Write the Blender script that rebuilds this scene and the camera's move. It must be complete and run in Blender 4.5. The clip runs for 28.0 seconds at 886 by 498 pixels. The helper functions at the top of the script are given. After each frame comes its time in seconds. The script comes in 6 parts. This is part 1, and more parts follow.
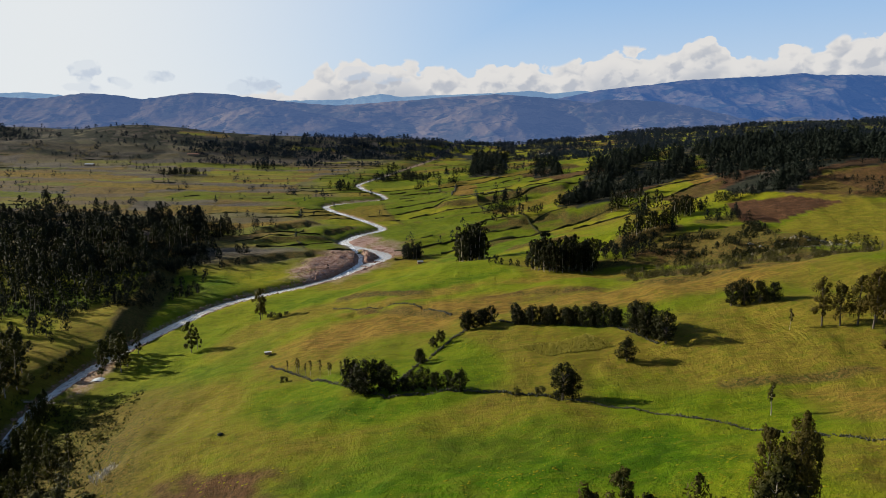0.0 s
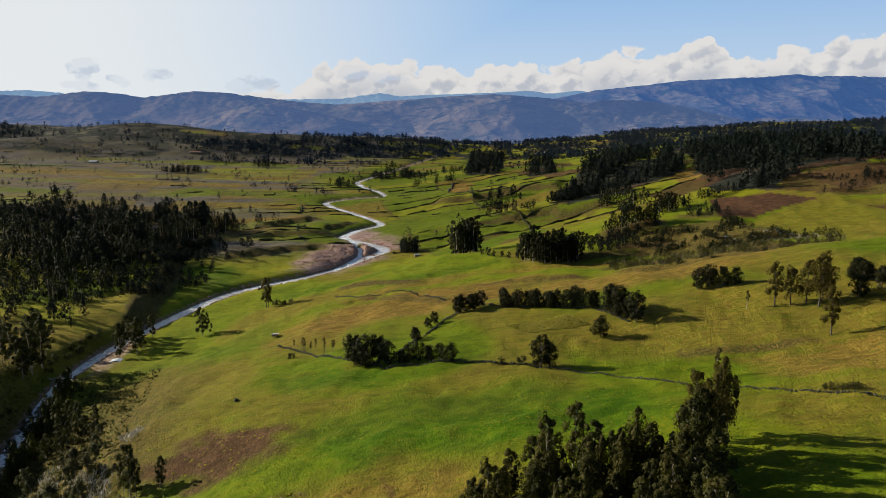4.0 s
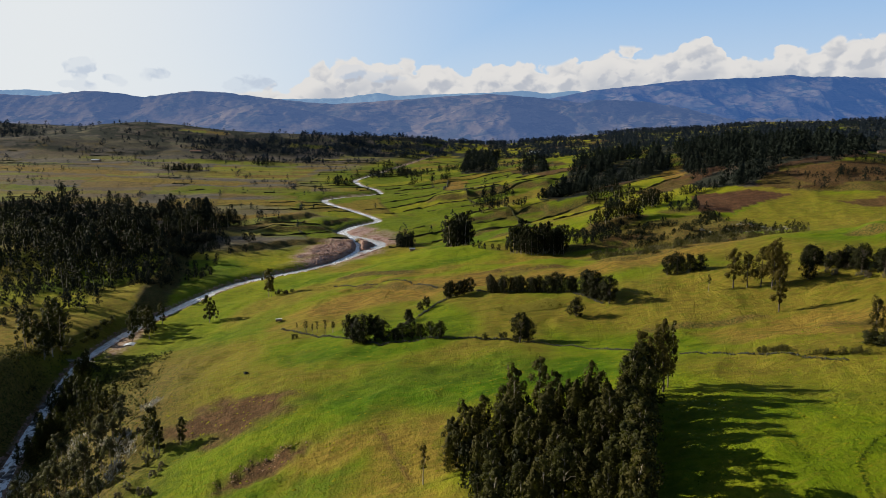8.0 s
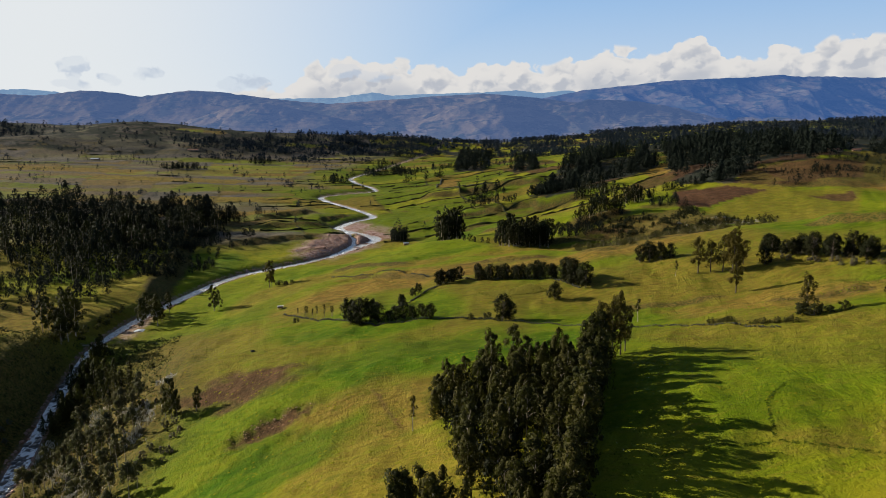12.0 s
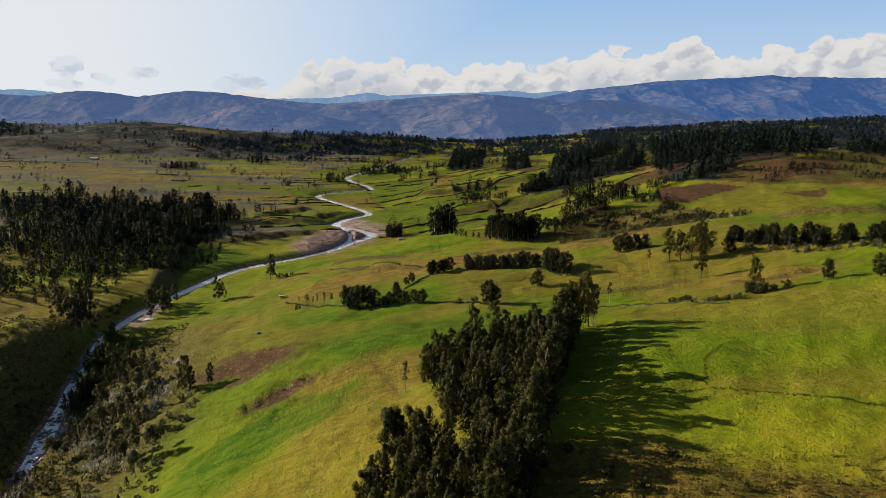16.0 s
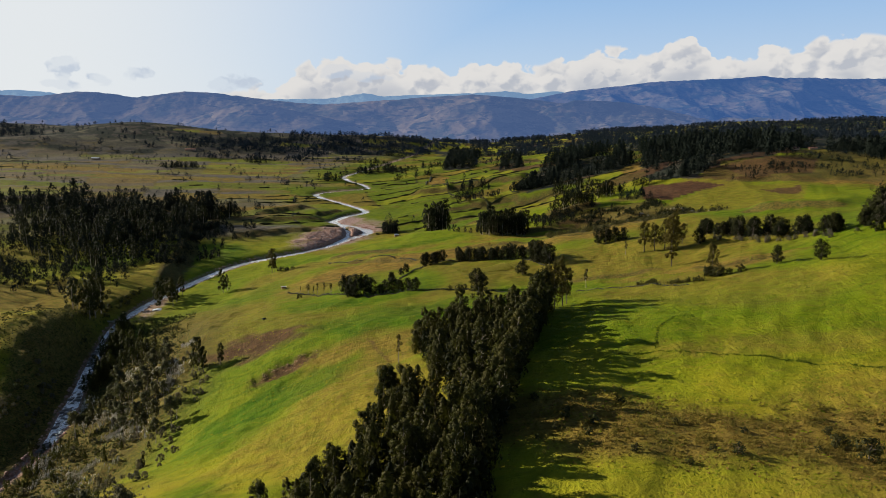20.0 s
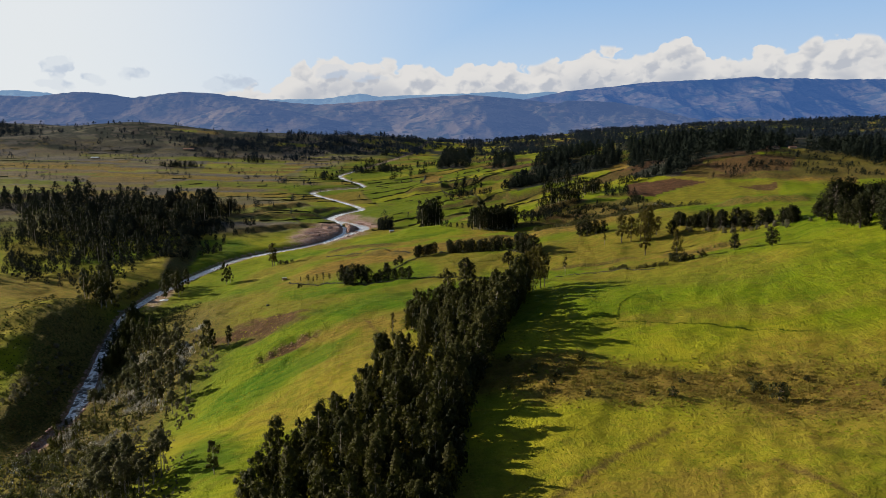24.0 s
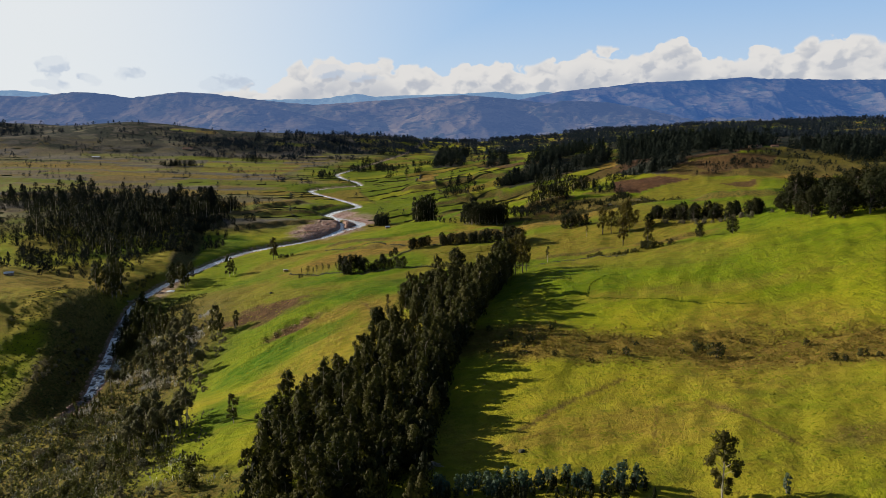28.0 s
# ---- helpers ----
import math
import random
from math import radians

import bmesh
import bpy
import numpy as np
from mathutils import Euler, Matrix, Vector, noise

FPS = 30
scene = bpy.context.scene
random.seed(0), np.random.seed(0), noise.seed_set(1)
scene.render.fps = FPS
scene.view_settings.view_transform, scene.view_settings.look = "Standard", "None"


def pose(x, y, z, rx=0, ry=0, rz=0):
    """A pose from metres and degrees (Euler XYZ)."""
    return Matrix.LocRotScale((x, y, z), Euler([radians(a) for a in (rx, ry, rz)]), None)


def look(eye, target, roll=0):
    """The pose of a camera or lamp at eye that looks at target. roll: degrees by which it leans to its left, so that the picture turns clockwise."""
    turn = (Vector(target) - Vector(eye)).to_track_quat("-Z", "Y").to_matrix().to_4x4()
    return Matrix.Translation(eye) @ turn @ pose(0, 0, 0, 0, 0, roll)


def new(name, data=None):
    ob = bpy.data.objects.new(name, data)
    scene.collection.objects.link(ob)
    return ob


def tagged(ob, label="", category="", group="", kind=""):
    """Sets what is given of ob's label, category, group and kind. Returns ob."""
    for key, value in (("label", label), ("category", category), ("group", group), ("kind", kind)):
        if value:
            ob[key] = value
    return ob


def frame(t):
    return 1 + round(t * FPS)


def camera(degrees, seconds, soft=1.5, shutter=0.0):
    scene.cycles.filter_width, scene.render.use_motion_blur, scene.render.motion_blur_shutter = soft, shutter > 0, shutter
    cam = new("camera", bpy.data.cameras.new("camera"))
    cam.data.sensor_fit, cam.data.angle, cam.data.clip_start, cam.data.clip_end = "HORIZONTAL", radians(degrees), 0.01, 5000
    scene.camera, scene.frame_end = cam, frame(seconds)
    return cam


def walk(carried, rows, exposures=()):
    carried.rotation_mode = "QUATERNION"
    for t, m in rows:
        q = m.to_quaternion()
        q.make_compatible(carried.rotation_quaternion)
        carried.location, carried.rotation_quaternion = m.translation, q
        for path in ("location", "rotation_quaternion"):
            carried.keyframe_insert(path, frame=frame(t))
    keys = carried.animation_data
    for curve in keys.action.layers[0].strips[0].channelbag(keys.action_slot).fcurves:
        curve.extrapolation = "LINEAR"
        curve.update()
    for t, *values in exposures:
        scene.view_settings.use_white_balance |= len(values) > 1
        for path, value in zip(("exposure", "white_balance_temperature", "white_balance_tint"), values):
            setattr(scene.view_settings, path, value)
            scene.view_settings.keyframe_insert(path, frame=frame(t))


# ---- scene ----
cam = camera(62.0, 28.0, soft=0.7)
PATH = [
    (0, (-9.826, 0.46, 115.752), (-9.825, 2.422, 115.362), -0.3),
    (1.5, (-8.913, -14.363, 116.205), (-8.91, -12.402, 115.813), -0.1),
    (3, (-8.071, -28.503, 116.655), (-8.066, -26.542, 116.263), -0.1),
    (6, (-5.584, -57.12, 117.504), (-5.575, -55.159, 117.112), -0.0),
    (8, (-3.574, -76.116, 117.964), (-3.561, -74.155, 117.571), 0.0),
    (9.5, (-2.455, -90.383, 118.341), (-2.437, -88.422, 117.948), 0.0),
    (11, (-1.563, -104.483, 118.725), (-1.54, -102.523, 118.332), 0.0),
    (12.5, (-0.442, -118.406, 119.044), (-0.414, -116.446, 118.649), 0.0),
    (14.5, (0.562, -137.183, 119.608), (0.596, -135.223, 119.213), 0.0),
    (17, (2.016, -160.821, 120.667), (2.058, -158.861, 120.272), 0.0),
    (18.5, (3.121, -175.084, 121.132), (3.166, -173.124, 120.738), 0.0),
    (20, (4.057, -189.058, 121.583), (4.105, -187.098, 121.189), 0.0),
    (21.5, (4.783, -203.33, 121.899), (4.835, -201.37, 121.505), 0.0),
    (24, (6.243, -227.37, 122.648), (6.303, -225.41, 122.254), -0.0),
    (25, (6.733, -236.976, 122.831), (6.795, -235.017, 122.437), 0.0),
    (26.5, (7.615, -251.263, 123.049), (7.682, -249.304, 122.655), 0.0),
    (28, (8.585, -265.404, 123.205), (8.654, -263.444, 122.811), 0.0),
]
walk(cam, [(t, look(eye, target, roll)) for t, eye, target, roll in PATH])

# ---- sky, sun, exposure ----
SUN_AZ, SUN_EL = radians(-66), radians(18)      # from the view's axis towards the left; above the horizon
SUN_DIR = Vector((math.sin(SUN_AZ) * math.cos(SUN_EL), math.cos(SUN_AZ) * math.cos(SUN_EL), math.sin(SUN_EL)))
sun = new("sun", bpy.data.lights.new("sun", "SUN"))
sun.data.energy, sun.data.angle, sun.data.color = 5.0, radians(0.6), (0.945, 0.89, 0.735)
sun.matrix_world = look((0, 0, 600), Vector((0, 0, 600)) - SUN_DIR)
scene.view_settings.exposure = 0.99


class Nodes:
    """A small writer of node trees."""

    def __init__(self, tree):
        self.t = tree
        tree.nodes.clear()

    def n(self, kind):
        return self.t.nodes.new(kind)

    def put(self, socket, v):
        if isinstance(v, bpy.types.NodeSocket):
            self.t.links.new(v, socket)
        elif v is not None:
            socket.default_value = v if not (isinstance(v, tuple) and len(v) == 3 and socket.type == "RGBA") else (*v, 1)

    def math(self, op, a, b=None, c=None, clamp=False):
        nd = self.n("ShaderNodeMath")
        nd.operation, nd.use_clamp = op, clamp
        for s, v in zip(nd.inputs, (a, b, c)):
            self.put(s, v)
        return nd.outputs[0]

    def mix(self, f, a, b, blend="MIX"):
        nd = self.n("ShaderNodeMix")
        nd.data_type, nd.blend_type = "RGBA", blend
        self.put(nd.inputs[0], f), self.put(nd.inputs[6], a), self.put(nd.inputs[7], b)
        return nd.outputs[2]

    def noise(self, vec, scale, detail=4.0, rough=0.55, distort=0.0):
        nd = self.n("ShaderNodeTexNoise")
        self.put(nd.inputs["Vector"], vec)
        nd.inputs["Scale"].default_value, nd.inputs["Detail"].default_value = scale, detail
        nd.inputs["Roughness"].default_value, nd.inputs["Distortion"].default_value = rough, distort
        return nd.outputs["Fac"]

    def ramp(self, v, a, b, lo=0.0, hi=1.0):
        nd = self.n("ShaderNodeMapRange")
        nd.interpolation_type = "SMOOTHSTEP"
        for s, x in zip(nd.inputs, (v, a, b, lo, hi)):
            self.put(s, x)
        return nd.outputs[0]

    def pos(self, stretch=None):
        g = self.n("ShaderNodeNewGeometry").outputs["Position"]
        if stretch:
            m = self.n("ShaderNodeVectorMath")
            m.operation = "MULTIPLY"
            self.put(m.inputs[0], g)
            m.inputs[1].default_value = stretch
            return m.outputs[0]
        return g


world = bpy.data.worlds.new("sky")
scene.world = world
world.use_nodes = True
w = Nodes(world.node_tree)
sky = w.n("ShaderNodeTexSky")
sky.sky_type, sky.sun_disc, sky.sun_elevation, sky.sun_rotation = "NISHITA", False, SUN_EL, SUN_AZ
sky.altitude, sky.air_density, sky.dust_density, sky.ozone_density = 2600.0, 1.0, 2.2, 1.4
ray_dir = w.n("ShaderNodeTexCoord").outputs["Generated"]
sep = w.n("ShaderNodeSeparateXYZ")
w.put(sep.inputs[0], ray_dir)
az = w.math("ARCTAN2", sep.outputs[0], sep.outputs[1])
el = w.math("ARCSINE", sep.outputs[2])
comb = w.n("ShaderNodeCombineXYZ")
w.put(comb.inputs[0], az), w.put(comb.inputs[1], w.math("MULTIPLY", el, 1.7))
# the outline of the bank of cumulus: how high it stands along the horizon
BANK_TOP = [(-0.534, -0.0149), (-0.296, -0.0130), (-0.260, 0.0069), (-0.195, 0.0213), (-0.143, 0.0503), (-0.107, 0.0548), (-0.048, 0.0522), (-0.003, 0.0436),
            (0.038, 0.0377), (0.071, 0.0478), (0.108, 0.0476), (0.149, 0.0416), (0.195, 0.0583), (0.223, 0.0663), (0.251, 0.0645), (0.286, 0.0529),
            (0.316, 0.0687), (0.340, 0.0789), (0.358, 0.0757), (0.370, 0.0554), (0.397, 0.0614), (0.428, 0.0645), (0.459, 0.0558), (0.487, 0.0714), (0.525, 0.0718), (0.60, 0.06)]
crest = w.n("ShaderNodeValToRGB")
crest.color_ramp.interpolation = "EASE"
while len(crest.color_ramp.elements) < len(BANK_TOP):
    crest.color_ramp.elements.new(0.5)
for stop, (a_, e_) in zip(crest.color_ramp.elements, BANK_TOP):
    stop.position = (a_ + 0.6) / 1.2
    stop.color = (((e_ + 0.02) / 0.12,) * 3) + (1,)
w.put(crest.inputs[0], w.math("MULTIPLY", w.math("ADD", az, 0.6), 1 / 1.2))
top = w.math("SUBTRACT", w.math("MULTIPLY", crest.outputs[0], 0.12), 0.02)


def billows(da, de):
    """Rounded heaps of cloud at three sizes, seen a little way off along the sky."""
    at = w.n("ShaderNodeCombineXYZ")
    w.put(at.inputs[0], w.math("ADD", az, da)), w.put(at.inputs[1], w.math("MULTIPLY", w.math("ADD", el, de), 1.25))
    warp = w.n("ShaderNodeVectorMath")
    warp.operation = "MULTIPLY_ADD"
    soft = w.n("ShaderNodeTexNoise")
    w.put(soft.inputs["Vector"], at.outputs[0])
    soft.inputs["Scale"].default_value, soft.inputs["Detail"].default_value = 60.0, 3.0
    w.put(warp.inputs[0], soft.outputs["Color"])
    warp.inputs[1].default_value = (0.016, 0.016, 0.0)
    w.put(warp.inputs[2], at.outputs[0])
    total = None
    for scale, gain in ((22.0, 0.6), (52.0, 0.3), (120.0, 0.1)):
        cell = w.n("ShaderNodeTexVoronoi")
        cell.voronoi_dimensions, cell.feature = "2D", "SMOOTH_F1"
        w.put(cell.inputs["Vector"], warp.outputs[0])
        cell.inputs["Scale"].default_value, cell.inputs["Smoothness"].default_value = scale, 0.35
        lump = w.math("MULTIPLY", w.math("SUBTRACT", 0.45, cell.outputs["Distance"]), gain)
        total = lump if total is None else w.math("ADD", total, lump)
    return w.math("ADD", total, w.math("MULTIPLY", w.math("SUBTRACT", w.noise(warp.outputs[0], 150.0, 3.0, 0.6), 0.5), 0.08))


here, sunward = billows(0.0, 0.0), billows(-0.007, 0.009)
depth = w.math("SUBTRACT", top, el)
dens = w.math("ADD", w.math("MULTIPLY", depth, 26.0), w.math("MULTIPLY", here, 1.5))
mask = w.math("MULTIPLY", w.ramp(dens, -0.02, 0.12), w.ramp(depth, -0.006, -0.001))
# lit from the left and above: heaps that stand behind others, as seen from the sun, are grey
shade = w.math("MULTIPLY", w.ramp(w.math("SUBTRACT", sunward, here), -0.1, 0.2), w.ramp(dens, 0.05, 0.55))
under = w.math("MULTIPLY", w.ramp(depth, 0.012, 0.05), w.ramp(w.noise(comb.outputs[0], 16.0, 3.0, 0.55), 0.38, 0.62))
cloud = w.mix(w.math("MAXIMUM", w.math("MULTIPLY", shade, 0.75), w.math("MULTIPLY", under, 0.75)), (9.4, 9.2, 9.0), (5.0, 5.5, 6.5))
# small grey clouds low on the left: where each stands and how far it reaches
wisp = None
for a_, e_, ra, re in ((-0.451, 0.036, 0.031, 0.017), (-0.411, 0.028, 0.024, 0.008), (-0.353, 0.034, 0.019, 0.008), (-0.262, 0.0224, 0.024, 0.010), (-0.227, 0.0212, 0.031, 0.008), (-0.449, 0.021, 0.046, 0.006), (-0.115, 0.036, 0.026, 0.010), (-0.06, 0.03, 0.03, 0.007)):
    ua, ue = w.math("MULTIPLY", w.math("SUBTRACT", az, a_), 1 / ra), w.math("MULTIPLY", w.math("SUBTRACT", el, e_), 1 / re)
    one = w.math("SUBTRACT", 1.0, w.math("SQRT", w.math("ADD", w.math("MULTIPLY", ua, ua), w.math("MULTIPLY", ue, ue))))
    wisp = one if wisp is None else w.math("MAXIMUM", wisp, one)
wisp = w.ramp(w.math("ADD", wisp, w.math("MULTIPLY", here, 3.4)), 0.2, 0.62)
low_sky = w.ramp(el, 0.75, 0.16)
glow = w.math("MULTIPLY", w.math("MULTIPLY", w.ramp(az, 0.3, -0.5), w.ramp(az, -2.2, -1.5)), w.math("MULTIPLY", low_sky, 0.95))
haze = w.math("MAXIMUM", w.math("MULTIPLY", w.ramp(el, 0.2, -0.01), 0.4), glow)
hazed = w.mix(haze, w.mix(w.math("MULTIPLY", low_sky, 0.7), sky.outputs[0], (3.7, 7.0, 11.9)), (10.0, 10.3, 10.4))
both = w.mix(w.math("MULTIPLY", wisp, w.ramp(w.math("SUBTRACT", sunward, here), -0.12, 0.14, 0.25, 0.8)), w.mix(mask, hazed, cloud), (6.3, 7.2, 8.6))
bg = w.n("ShaderNodeBackground")
w.put(bg.inputs[0], both)
bg.inputs[1].default_value = 0.04
w.t.links.new(bg.outputs[0], w.n("ShaderNodeOutputWorld").inputs[0])


# ---- materials ----
def material(name, build, bump=None):
    m = bpy.data.materials.new(name)
    m.use_nodes = True
    k = Nodes(m.node_tree)
    b = k.n("ShaderNodeBsdfPrincipled")
    out = k.n("ShaderNodeOutputMaterial")
    surface = build(k, b) or b.outputs[0]
    k.t.links.new(surface, out.inputs[0])
    return m


def bumped(k, b, height, strength=0.4, distance=0.1):
    nd = k.n("ShaderNodeBump")
    nd.inputs["Strength"].default_value, nd.inputs["Distance"].default_value = strength, distance
    k.put(nd.inputs["Height"], height)
    k.t.links.new(nd.outputs[0], b.inputs["Normal"])


def attr(k, name):
    nd = k.n("ShaderNodeAttribute")
    nd.attribute_name = name
    return nd.outputs["Fac"]


def ground_build(k, b):
    p = k.pos()
    big, mid, fine = k.noise(p, 0.018, 5, 0.6), k.noise(p, 0.13, 5, 0.65), k.noise(p, 0.6, 5, 0.7)
    tuft = k.noise(k.pos((1, 0.7, 1)), 0.9, 5, 0.8)
    streak = k.noise(k.pos((0.5, 1.3, 1)), 0.16, 6, 0.66, 1.2)
    green = k.mix(k.ramp(big, 0.35, 0.65), (0.165, 0.184, 0.0065), (0.228, 0.205, 0.011))
    green = k.mix(k.ramp(mid, 0.48, 0.64, 0, 0.4), green, (0.1, 0.128, 0.0052))
    green = k.mix(k.ramp(streak, 0.54, 0.66, 0, 0.4), green, (0.22, 0.15, 0.02))
    green = k.mix(k.ramp(tuft, 0.55, 0.7, 0, 0.24), green, (0.05179, 0.06344, 0.005381))
    lush = k.mix(k.ramp(mid, 0.38, 0.64), (0.04, 0.088, 0.0013), (0.07, 0.116, 0.0026))
    lush = k.mix(k.ramp(streak, 0.52, 0.66, 0, 0.5), lush, (0.1121, 0.1193, 0.01064))
    lush = k.mix(k.ramp(tuft, 0.55, 0.69, 0, 0.38), lush, (0.02803, 0.05254, 0.00266))
    dry = k.mix(k.ramp(streak, 0.42, 0.62), (0.21, 0.132, 0.026), (0.125, 0.07, 0.016))
    dry = k.mix(k.ramp(mid, 0.5, 0.62, 0, 0.65), dry, (0.08808, 0.07855, 0.01092))
    dry = k.mix(k.ramp(tuft, 0.54, 0.68, 0, 0.36), dry, (0.0302, 0.02049, 0.00672))
    soil = k.mix(k.ramp(mid, 0.4, 0.6), (0.062, 0.029, 0.015), (0.1, 0.05, 0.026))
    soil = k.mix(k.ramp(fine, 0.46, 0.6, 0, 0.85), soil, (0.03456, 0.0208, 0.0104))
    brush = k.mix(k.ramp(fine, 0.42, 0.6), (0.132, 0.084, 0.02464), (0.04537, 0.0504, 0.01155))
    brush = k.mix(k.ramp(mid, 0.48, 0.64, 0, 0.6), brush, (0.07012, 0.042, 0.01386))
    brush = k.mix(k.ramp(tuft, 0.52, 0.66, 0, 0.7), brush, (0.02475, 0.02184, 0.0077))
    stones = k.mix(k.ramp(fine, 0.42, 0.58), (0.255, 0.145, 0.1122), (0.3612, 0.2712, 0.2431))
    stones = k.mix(k.ramp(mid, 0.5, 0.62, 0, 0.8), stones, (0.1594, 0.07013, 0.04862))
    # dark ground of uplands and wood floors; also paints the shaded bank faces
    heath_shade = k.mix(k.ramp(mid, 0.4, 0.62), (0.026, 0.027, 0.019), (0.014, 0.017, 0.013))
    heath_shade = k.mix(k.ramp(big, 0.56, 0.62, 0, 0.8), heath_shade, (0.063, 0.04987, 0.0378))
    # far stubble fields, greyed towards mauve so the colour holds distance haze
    hazy_stubble = k.mix(k.ramp(streak, 0.42, 0.6), (0.1125, 0.09216, 0.0775), (0.0675, 0.05952, 0.0575))
    hazy_stubble = k.mix(k.ramp(big, 0.5, 0.6, 0, 0.7), hazy_stubble, (0.1395, 0.1152, 0.0875))
    hazy_stubble = k.mix(k.ramp(fine, 0.52, 0.62, 0, 0.75), hazy_stubble, (0.027, 0.0288, 0.0275))
    patch = k.noise(k.pos((1.0, 1.6, 1)), 0.045, 6, 0.68, 0.8)
    green = k.mix(k.ramp(patch, 0.5, 0.62, 0, 0.4), green, (0.065, 0.095, 0.0045))
    lush = k.mix(k.ramp(patch, 0.48, 0.58, 0, 0.7), lush, (0.026, 0.062, 0.0012))
    lush = k.mix(k.ramp(patch, 0.46, 0.36, 0, 0.5), lush, (0.09348, 0.1095, 0.00798))
    # cattle treads along the slope, their shadow streaks mixed into the colours
    tread = k.noise(k.pos((0.1, 0.1, 1.1)), 0.9, 4, 0.62, 0.6)
    tread_shade = k.ramp(tread, 0.54, 0.64, 0, 0.28)
    green, lush, dry = k.mix(tread_shade, green, (0.085, 0.062, 0.014)), k.mix(tread_shade, lush, (0.05, 0.068, 0.005)), k.mix(tread_shade, dry, (0.075, 0.042, 0.014))
    wob = k.math("MULTIPLY", k.math("SUBTRACT", k.noise(p, 0.3, 5, 0.7), 0.5), 1.1)
    c = green
    for name, col in (("lush", lush), ("dry", dry), ("hazy_stubble", hazy_stubble), ("heath_shade", heath_shade), ("brush", brush), ("soil", soil), ("gravel", stones)):
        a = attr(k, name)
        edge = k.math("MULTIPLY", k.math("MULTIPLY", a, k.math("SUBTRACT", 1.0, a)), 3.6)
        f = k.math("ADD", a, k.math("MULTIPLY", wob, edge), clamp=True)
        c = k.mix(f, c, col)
    k.put(b.inputs["Base Color"], c)
    b.inputs["Roughness"].default_value = 0.9
    b.inputs["Specular IOR Level"].default_value = 0.03
    h = k.math("ADD", k.math("ADD", k.math("MULTIPLY", tuft, 0.8), k.math("MULTIPLY", fine, 1.3)), k.math("MULTIPLY", tread, 1.2))
    bumped(k, b, h, 1.0, 0.75)


def leaf_build(dark, light, glow=0.3, rough=0.45):
    def build(k, b):
        isl = k.n("ShaderNodeNewGeometry").outputs["Random Per Island"]
        ob = k.n("ShaderNodeObjectInfo").outputs["Random"]
        patch = k.noise(k.pos(), 0.35, 3, 0.6)
        c = k.mix(k.math("ADD", k.math("MULTIPLY", isl, 0.28), k.math("MULTIPLY", k.math("SUBTRACT", patch, 0.28), 1.3), clamp=True), dark, light)
        c = k.mix(k.math("MULTIPLY", ob, 0.5), c, tuple(v * s for v, s in zip(light, (1.25, 0.95, 0.7))))
        k.put(b.inputs["Base Color"], c)
        b.inputs["Roughness"].default_value, b.inputs["Specular IOR Level"].default_value = rough + 0.2, 0.06
        tr = k.n("ShaderNodeBsdfTranslucent")
        k.put(tr.inputs[0], k.mix(0.5, c, tuple(v * s for v, s in zip(light, (2.0, 2.2, 0.8)))))
        mx = k.n("ShaderNodeMixShader")
        mx.inputs[0].default_value = glow
        k.t.links.new(b.outputs[0], mx.inputs[1]), k.t.links.new(tr.outputs[0], mx.inputs[2])
        return mx.outputs[0]
    return build


def plain_build(a, b_col, scale=3.0, rough=0.85, metal=0.0, bump=0.3, stretch=None, dist=0.03):
    def build(k, b):
        p = k.pos(stretch)
        n1, n2 = k.noise(p, scale, 5, 0.6), k.noise(p, scale * 7, 3, 0.6)
        c = k.mix(k.ramp(n1, 0.35, 0.65), a, b_col)
        c = k.mix(k.ramp(n2, 0.5, 0.8, 0, 0.4), c, tuple(0.45 * v for v in a))
        k.put(b.inputs["Base Color"], c)
        b.inputs["Roughness"].default_value, b.inputs["Metallic"].default_value = rough, metal
        bumped(k, b, k.math("ADD", n1, k.math("MULTIPLY", n2, 0.4)), bump, dist)
    return build


def water_build(k, b):
    p = k.pos()
    flow = k.noise(k.pos((1.0, 0.45, 1)), 0.55, 6, 0.68, 0.8)
    foam = k.math("ADD", k.math("MULTIPLY", k.ramp(flow, 0.4, 0.52), attr(k, "rapid")), k.ramp(flow, 0.66, 0.74, 0, 0.5), clamp=True)
    k.put(b.inputs["Base Color"], k.mix(foam, k.mix(k.ramp(flow, 0.3, 0.5), (0.26, 0.24, 0.22), (0.42, 0.39, 0.36)), (0.85, 0.85, 0.85)))
    k.put(b.inputs["Roughness"], k.math("ADD", 0.16, k.math("MULTIPLY", foam, 0.5)))
    b.inputs["Specular IOR Level"].default_value = 0.6
    bumped(k, b, k.math("ADD", flow, k.math("MULTIPLY", k.noise(p, 2.2, 3), 0.5)), 0.7, 0.35)


